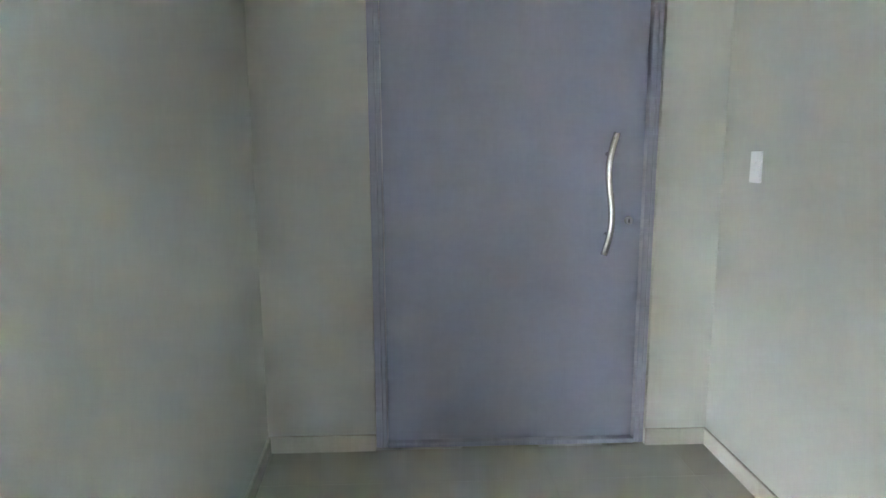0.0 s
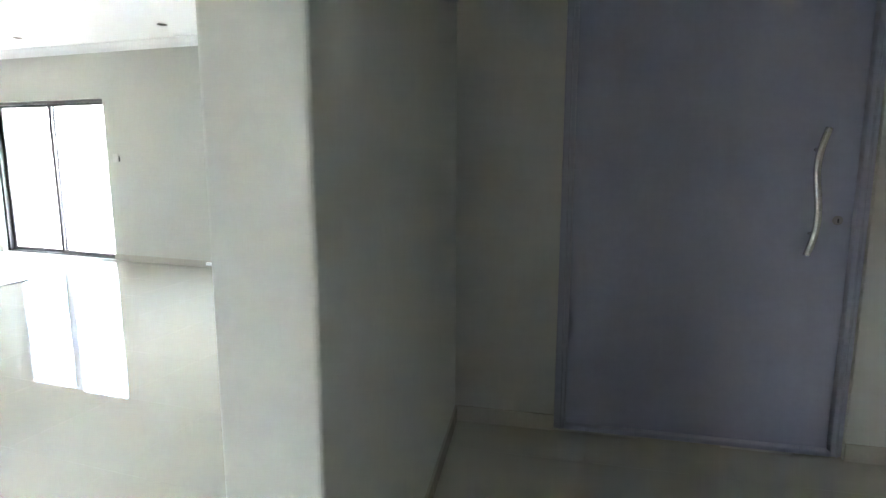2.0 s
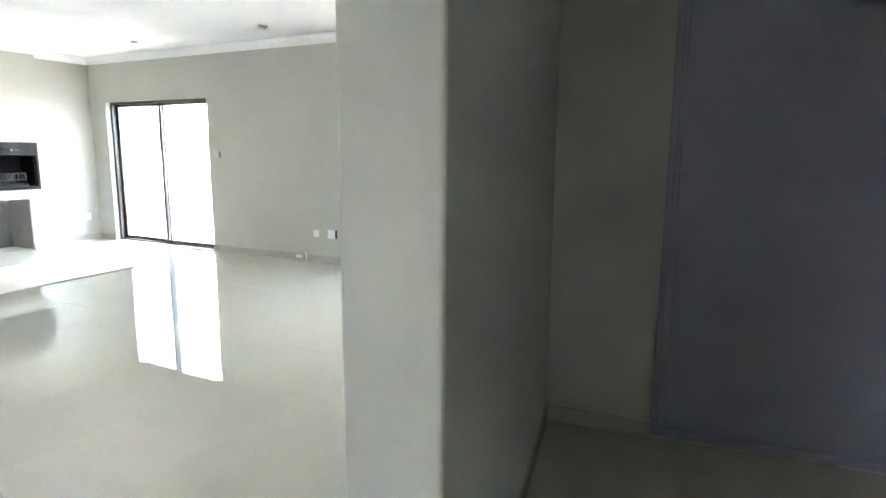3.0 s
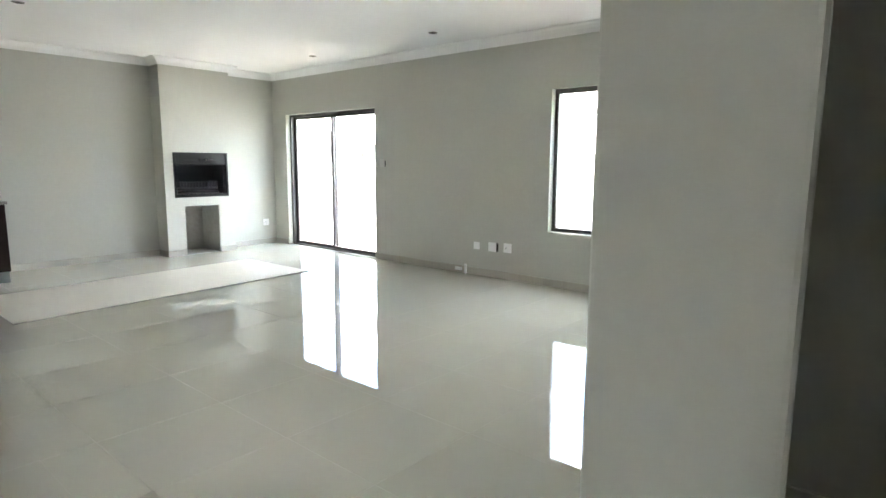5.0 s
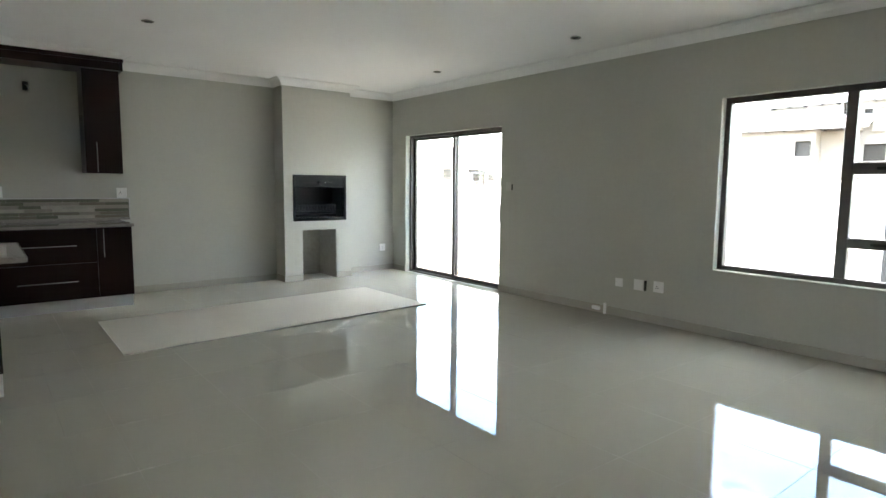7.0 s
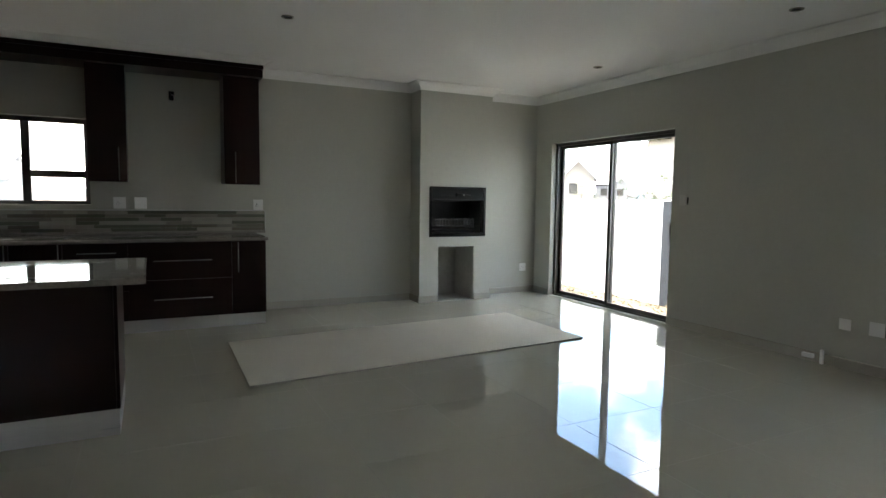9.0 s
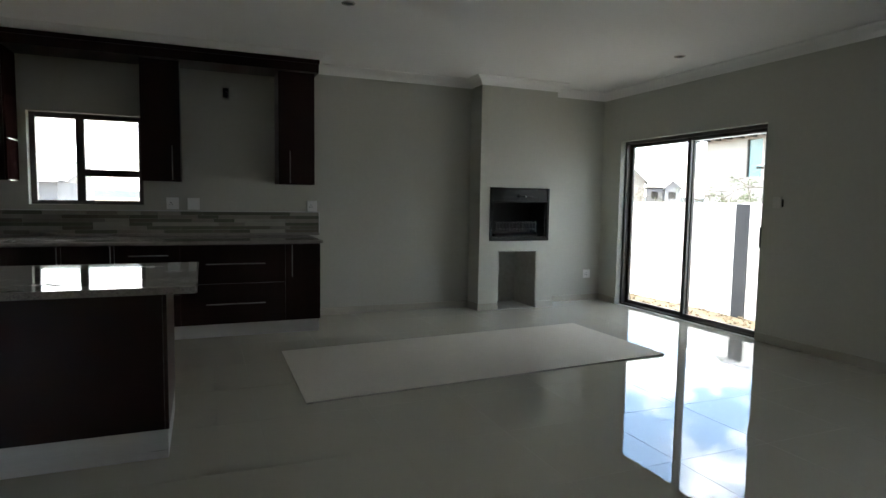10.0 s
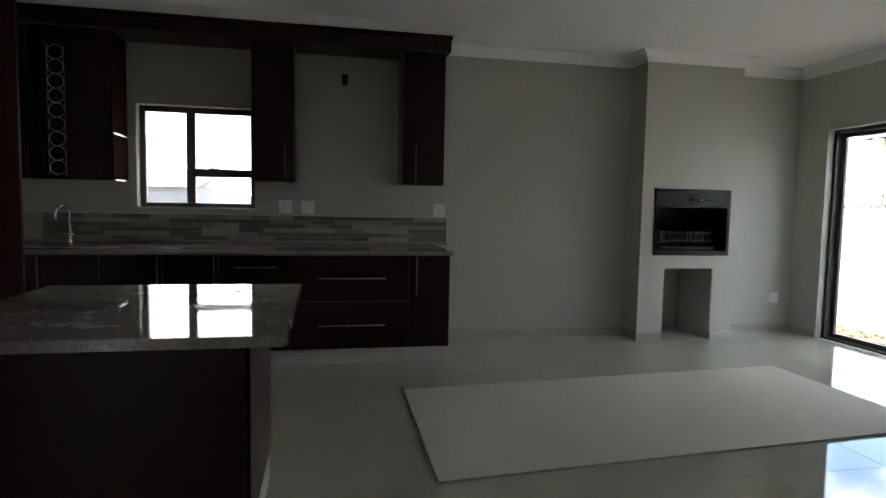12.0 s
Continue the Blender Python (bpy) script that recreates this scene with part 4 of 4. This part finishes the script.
def house(name, at, w, d, h, gable, label, walls, wins, turn=0.0, pitch=1.6, over=0.5, wide=0.0):
    """A house whose front lies on its own x axis. wins: (x, z, width, height) on the front."""
    t = thing(name, at, label, "house", "neighbouring houses", turn=turn)
    m = PLACE[t]

    def put(bm):
        bm.transform(m)
        return bm
    part("wall", put(pierced(0, w, -0.3, h, d, [(x, x + ww, z, z + hh) for x, z, ww, hh in wins], lambda u, dd, z: (u, dd, z))), walls, t)
    for x, z, ww, hh in wins:
        wd = part("window", put(box(x, 0.10, z, x + ww, 0.16, z + hh)), TEAL_GLASS if hh > 1.32 else FAR_GLASS, t)
        part("window_frame", put(box(x, 0.06, z, x + 0.05, 0.10, z + hh)), ROOF_EDGE, wd)
    if gable == "front":
        part("gable_wall", put(pierced_gable(w, d, h, pitch)), walls, t)
        for s in (0, 1):
            x0, x1 = (-over, w / 2) if s == 0 else (w / 2, w + over)
            z0, z1 = (h - over * pitch * 2 / w, h + pitch) if s == 0 else (h + pitch, h - over * pitch * 2 / w)
            bm = bmesh.new()
            vs = [bm.verts.new(c) for c in ((x0, -over, z0), (x1, -over, z1), (x1, d + over, z1), (x0, d + over, z0), (x0, -over, z0 + 0.16), (x1, -over, z1 + 0.16), (x1, d + over, z1 + 0.16), (x0, d + over, z0 + 0.16))]
            for f in ((0, 1, 2, 3), (4, 5, 6, 7), (0, 1, 5, 4), (1, 2, 6, 5), (2, 3, 7, 6), (3, 0, 4, 7)):
                bm.faces.new([vs[i] for i in f])
            part("roof", put(bm), ROOF, t)
    elif gable == "slope":
        for y0, y1, z0, z1 in ((-over, d / 2, h - 0.1, h + pitch), (d + over, d / 2, h - 0.1, h + pitch)):
            bm = bmesh.new()
            vs = [bm.verts.new(c) for c in ((-over, y0, z0), (w + wide + over, y0, z0), (w + wide + over, y1, z1), (-over, y1, z1), (-over, y0, z0 + 0.12), (w + wide + over, y0, z0 + 0.12), (w + wide + over, y1, z1 + 0.12), (-over, y1, z1 + 0.12))]
            for f in ((0, 1, 2, 3), (4, 5, 6, 7), (0, 1, 5, 4), (1, 2, 6, 5), (2, 3, 7, 6), (3, 0, 4, 7)):
                bm.faces.new([vs[i] for i in f])
            part("roof", put(bm), ROOF, t)
        for x in (0.01, w + wide - 0.21):
            bm = bmesh.new()
            lo, hi = ([bm.verts.new((x + e, y, z)) for y, z in ((0.0, h - 0.12), (d, h - 0.12), (d / 2, h + pitch - 0.01))] for e in (0.0, 0.2))
            bm.faces.new(lo[::-1])
            bm.faces.new(hi)
            for k in range(3):
                bm.faces.new((lo[k], lo[(k + 1) % 3], hi[(k + 1) % 3], hi[k]))
            part("gable_wall", put(bm), walls, t)
        part("fascia", put(box(-over, -over - 0.022, h - 0.16, w + wide + over, -over - 0.002, h + 0.0, 0.004)), PLASTER_G, t)
        n = int((w + wide + 2 * over) / 0.55)
        for k in range(n):
            part("rafter_end", put(box(-over + 0.05 + k * 0.55, -over + 0.01, h - 0.175, -over + 0.08 + k * 0.55, -0.001, h - 0.105)), ROOF_EDGE, t)
    elif gable == "lean":
        n = int(w / 0.25)
        bm = bmesh.new()
        rows = [[], []]
        for i in range(2 * n + 1):
            x = -over + i * (w + 2 * over) / (2 * n)
            dz = 0.04 * (i % 2)
            rows[0].append(bm.verts.new((x, -over, h + dz)))
            rows[1].append(bm.verts.new((x, d + over, h + pitch + dz)))
        for i in range(2 * n):
            bm.faces.new((rows[0][i], rows[0][i + 1], rows[1][i + 1], rows[1][i]))
        bmesh.ops.solidify(bm, geom=bm.faces[:], thickness=0.03)
        part("roof", put(bm), ROOF, t)
    else:
        part("roof", put(box(-over, -over, h, w + over, d + over, h + 0.22, 0.02)), ROOF_EDGE if gable == "dark" else walls, t)
    return t


def pierced_gable(w, d, h, pitch):
    bm = bmesh.new()
    lo = [bm.verts.new((x, 0.0, z)) for x, z in ((0, h), (w, h), (w / 2, h + pitch))]
    hi = [bm.verts.new((x, d, z)) for x, z in ((0, h), (w, h), (w / 2, h + pitch))]
    bm.faces.new(lo[::-1])
    bm.faces.new(hi)
    for i in range(3):
        bm.faces.new((lo[i], lo[(i + 1) % 3], hi[(i + 1) % 3], hi[i]))
    return bm


# seen through the sliding door
house("gabled_house", (-58.7, 44.6, HZ), 3.7, 7.0, 4.25, "front", "pale plastered house with a grey gabled roof", PLASTER, [(0.8, 2.3, 1.0, 1.3)], turn=50, pitch=1.8, over=0.35)
house("low_house", (-59.9, 50.8, HZ), 2.4, 6.0, 3.45, "dark", "low grey plastered house with flat dark roof", PLASTER_G, [(0.6, 2.2, 0.8, 0.9)], turn=49, over=0.1)
house("gabled_house", (-56.1, 50.2, HZ), 1.7, 5.0, 3.45, "front", "small grey plastered annexe with gabled roof", PLASTER_G, [(0.4, 2.2, 0.8, 0.8)], turn=49, pitch=0.75, over=0.2)
house("double_storey_house", (-21.2, 20.0, HZ), 5.5, 4.0, 4.31, "slope", "white plastered double-storey house with wide eaves", PLASTER_W, [(1.96, 2.64, 0.69, 1.43)], over=0.45)
porch = house("porch", (-16.36, 17.6, HZ), 3.6, 2.3, 2.82, "lean", "porch with corrugated lean-to roof", PLASTER_W, [(1.2, 1.2, 0.7, 1.0)], pitch=0.5, over=0.3)
for k in range(5):
    part("rafter_end", box(-16.55 + k * 0.5, 17.32, 2.47, -16.49 + k * 0.5, 17.62, 2.53), ROOF_EDGE, porch)
part("porch_lamp", lathe([(0.02, 0), (0.07, 0.03), (0.07, 0.16), (0.02, 0.20)], (-15.95, 17.52, 2.12), 12), ROOF_EDGE, porch, "dark porch wall lamp")
# seen through the living room window
cream = house("cream_house", (-11.44, 22.0, HZ), 2.306, 5.0, 3.68, "slope", "cream plastered house under a pale tiled roof", PLASTER, [(1.712, 2.664, 0.478, 0.51)], turn=12, pitch=0.45, over=0.35, wide=1.1)
bm = box(2.308, 1.1, -0.3, 3.40, 1.3, 3.56)
bm.transform(PLACE[cream])
part("recessed_wall", bm, PLASTER, cream)
unfinished = house("double_storey_house", (-11.8, 25.0, HZ), 9.0, 8.0, 4.78, "slope", "cream plastered unfinished house with dark openings", PLASTER_W, [(2.55, 4.175, 0.45, 0.48), (3.187, 3.85, 0.294, 0.52), (3.244, 2.56, 0.657, 0.59), (4.525, 2.59, 0.27, 0.45), (6.2, 2.5, 0.9, 1.1)], pitch=1.4, over=0.4)
for r in ((-8.317, 3.276, -8.20, 4.205), (-7.95, 3.276, -7.833, 4.205), (-8.199, 4.09, -7.951, 4.205), (-8.199, 3.276, -7.951, 3.39)):
    part("window_surround", box(r[0], 24.85, r[1], r[2], 24.998, r[3], 0.01), PLASTER_W, unfinished)
# seen through the kitchen window
house("shed", (-20.0, -9.5, HZ), 6.75, 3.0, 1.86, "lean", "plastered outbuilding with corrugated roof sheets", PLASTER_G, [], turn=90, pitch=0.6, over=0.25)
end = thing("gabled_house", (-24.0, -3.4, HZ), "white plastered end wall of a neighbouring house", "house", "neighbouring houses")
bm = bmesh.new()
PROFILE = ((-4.6, -0.6), (-2.70, -0.6), (-2.90, 1.88), (-2.90, 2.34), (-4.6, 0.25))
lo, hi = ([bm.verts.new((x, y, z)) for y, z in PROFILE] for x in (-24.0, -26.0))
bm.faces.new(lo)
bm.faces.new(hi[::-1])
for k in range(5):
    bm.faces.new((lo[k], lo[(k + 1) % 5], hi[(k + 1) % 5], hi[k]))
part("wall", bm, PLASTER_W, end)
bm = bmesh.new()
rod([(-23.98, -4.5, 0.42), (-23.98, -2.86, 2.42)], 0.05, 6, bm)
part("barge_board", bm, PLASTER_G, end)

hills = bmesh.new()
prev = None
for i in range(121):
    a = radians(60 + i * 3.0)
    h = 9 + 4 * noise.noise((i * 0.13, 3.0, 0)) + 3 * noise.noise((i * 0.6, 8.0, 0))
    r0, r1 = 650, 760
    ring = [hills.verts.new((r0 * math.cos(a), r0 * math.sin(a), GZ)), hills.verts.new((r1 * math.cos(a), r1 * math.sin(a), h)), hills.verts.new((r1 * 1.1 * math.cos(a), r1 * 1.1 * math.sin(a), GZ))]
    if prev:
        for j in range(2):
            hills.faces.new((prev[j], ring[j], ring[j + 1], prev[j + 1]))
    prev = ring
solid("backdrop", hills, HILL, "low blue-green wooded hills on the horizon", "hills")


def brush(x, y, w, d, h, leaves, limbs, seed, label):
    """A tangle of bent dry limbs with side twigs and clumps of small leaves at their tips."""
    rng = random.Random(seed)
    t = thing("shrub", (x, y, GZ), label, "shrub", "shrubs along the wall")
    bm = bmesh.new()
    tips = []
    for _ in range(limbs):
        p = Vector((x + rng.uniform(-w, w) * 0.42, y + rng.uniform(-d, d) / 2, GZ + 0.01))
        way = Vector((rng.uniform(-0.5, 0.5), rng.uniform(-0.4, 0.4), 1.0)).normalized()
        pts = [p.copy()]
        reach = h * rng.uniform(0.75, 1.15)
        for k in range(7):
            way = (way + Vector((rng.gauss(0, 0.26), rng.gauss(0, 0.2), rng.gauss(-0.08 * k * 0.6, 0.16)))).normalized()
            p = p + way * reach / 7
            p.z = min(p.z, GZ + h * 1.06)
            p.y = max(p.y, y - 0.9)
            pts.append(p.copy())
        rod(pts, [0.022 - 0.0024 * k for k in range(8)], 5, bm)
        for q in pts[3:]:
            for _ in range(2):
                a = Vector((rng.gauss(0, 1), rng.gauss(0, 0.6), rng.gauss(0.15, 0.6))).normalized()
                e = q + a * rng.uniform(0.12, 0.42)
                e.z = min(e.z, GZ + h * 1.12)
                e.y = max(e.y, y - 1.0)
                rod([q, q.lerp(e, 0.5) + Vector((0, 0, rng.uniform(-0.03, 0.05))), e], [0.008, 0.006, 0.003], 4, bm)
                tips.append(e)
    part("branches", bm, TWIG, t)
    bm = bmesh.new()
    clumps = rng.sample(tips, max(1, int(len(tips) * 0.4)))
    for _ in range(leaves):
        c = rng.choice(clumps) + Vector((rng.gauss(0, 0.07), rng.gauss(0, 0.07), rng.gauss(-0.01, 0.05)))
        u = Vector((rng.gauss(0, 1), rng.gauss(0, 1), rng.gauss(0, 0.7))).normalized()
        v = u.orthogonal().normalized()
        k = rng.uniform(0.010, 0.022)
        bm.faces.new([bm.verts.new(c + k * g) for g in (u * 1.5, v * 0.6, -u * 1.5, -v * 0.6)])
    part("leaves", bm, LEAF, t)
    return t


for i, (x, h, n) in enumerate(((-19.1, 2.12, 1200), (-17.4, 2.06, 900), (-15.7, 2.14, 1400), (-14.3, 2.06, 1200), (-13.0, 2.12, 1800), (-11.9, 2.06, 4000), (-10.9, 2.10, 8000), (-9.9, 2.30, 12000))):
    brush(x, 10.6, 1.9, 0.9, h, n, 60, 40 + i, "tangled dry shrub with sparse leaves behind the wall" if n < 3000 else "leafy green shrub rising behind the wall")
brush(-12.5, 21.0, 1.0, 1.2, 2.95, 3200, 5, 71, "small leafy shrub beside the cream house")

# ---- splashback strips ----
STRIP = [material("strip_" + n, c, 0.2, vary=0.1, scale=12, per_object=0.10) for n, c in (("cream", (0.36, 0.345, 0.29)), ("taupe", (0.18, 0.165, 0.135)), ("sage", (0.15, 0.155, 0.12)), ("stone", (0.28, 0.265, 0.225)))]
SB0, SB1 = TOP + 0.0265, 1.108
splash = thing("splashback", (XB, -0.4, SB0), "mosaic splashback of long taupe, sage and cream strips", "splashback", kind="structure")
part("adhesive_bed", box(XB + 0.0005, -2.55, SB0, XB + 0.006, 1.772, SB1), GROUT, splash)
part("edge_trim", box(XB + 0.0005, -2.55, SB1 + 0.0005, XB + 0.014, 1.772, SB1 + 0.009, 0.002), KICK, splash, "pale metal edge trim")
part("end_trim", box(XB + 0.0005, 1.7725, SB0, XB + 0.014, 1.780, SB1 + 0.009, 0.002), KICK, splash, "pale metal edge trim")
rng = random.Random(5)
rows_n = 6
step = (SB1 - SB0) / rows_n
meshes = {}
for r in range(rows_n):
    y_edge = 1.771
    while y_edge > -1.45:
        length = rng.choice((0.148, 0.198, 0.248, 0.298, 0.348))
        lo = max(y_edge - length, -1.5)
        mi = rng.choices((0, 1, 2, 3), (3, 2, 4, 3))[0]
        key = (round(y_edge - lo, 3), mi)
        if key not in meshes:
            meshes[key] = shape(box(0, -(y_edge - lo) + 0.002, 0.001, 0.0045, 0, step - 0.001, 0.0008), "strip", STRIP[mi])
        ob = new("strip", meshes[key])
        ob.parent = splash
        ob.matrix_local = PLACE[splash].inverted() @ Matrix.Translation((XB + 0.0062 + rng.uniform(0, 0.001), y_edge, SB0 + r * step))
        y_edge = lo

# ---- floor tiles ----
PITCH, JOINT = 0.617, 0.0025
floor = solid("floor", prism([(XB - 0.02, YS - 0.02), (2.0, YS - 0.02), (2.0, YA + 0.1), (XB - 0.02, YA + 0.1)], -0.011, -0.0007), GROUT, "polished cream porcelain floor tiles with narrow grey joints", "floor")
floor_rng = random.Random(9)
tile_mesh = {}


def tile_piece(poly):
    if len(poly) < 3:
        return
    cx, cy = sum(p[0] for p in poly) / len(poly), sum(p[1] for p in poly) / len(poly)
    key = tuple((round(p[0] - cx, 3), round(p[1] - cy, 3)) for p in poly)
    if key not in tile_mesh:
        bm = bmesh.new()
        lo, hi, mid = ([bm.verts.new((x * s, y * s, z)) for x, y in key] for s, z in ((1, -0.010), (0.9992, 0.0), (1, -0.0004)))
        bm.faces.new(hi)
        n = len(key)
        for i in range(n):
            bm.faces.new((mid[i], mid[(i + 1) % n], hi[(i + 1) % n], hi[i]))
            bm.faces.new((lo[i], lo[(i + 1) % n], mid[(i + 1) % n], mid[i]))
        tile_mesh[key] = shape(bm, "tile", TILE)
    ob = new("tile", tile_mesh[key])
    ob.parent = floor
    ob.matrix_local = pose(cx, cy, 0, floor_rng.gauss(0, 0.012), floor_rng.gauss(0, 0.012), 0)


SEAM = [(-0.80, 0.69), (-1.472, YA + 0.02)]      # runs under the pier wall
LIVING = [[(XB - 0.01, YS), (-0.80, YS), (-0.80, 0.69), (XB - 0.01, 0.69)], [(XB - 0.01, 0.69), SEAM[0], SEAM[1], (XB - 0.01, YA + 0.02)], [(-0.80 + JOINT, YS), (1.9, YS), (1.9, 0.69), (-0.80 + JOINT, 0.69)]]
for i in range(-8, 14):
    for j in range(-13, 6):
        x0, y0 = -5.31 + i * PITCH, 2.765 + j * PITCH
        sq = [(x0, y0), (x0 + PITCH - JOINT, y0), (x0 + PITCH - JOINT, y0 + PITCH - JOINT), (x0, y0 + PITCH - JOINT)]
        for region in LIVING:
            tile_piece(clipped(sq, region))
o = Vector((0.307, 2.333))
ou, ov = o.x * CP + o.y * SP, -o.x * SP + o.y * CP
FOYER = [(-0.80 + JOINT, 0.69 + JOINT), (1.9, 0.69 + JOINT), (1.9, 2.9), (-1.12 + JOINT, 2.9)]
for i in range(-3, 4):
    for j in range(-4, 2):
        u0, v0 = ou + i * PITCH, ov + j * PITCH
        sq = [tuple(entry(u, v).xy) for u, v in ((u0, v0), (u0 + PITCH - JOINT, v0), (u0 + PITCH - JOINT, v0 + PITCH - JOINT), (u0, v0 + PITCH - JOINT))]
        tile_piece(clipped(sq, FOYER))
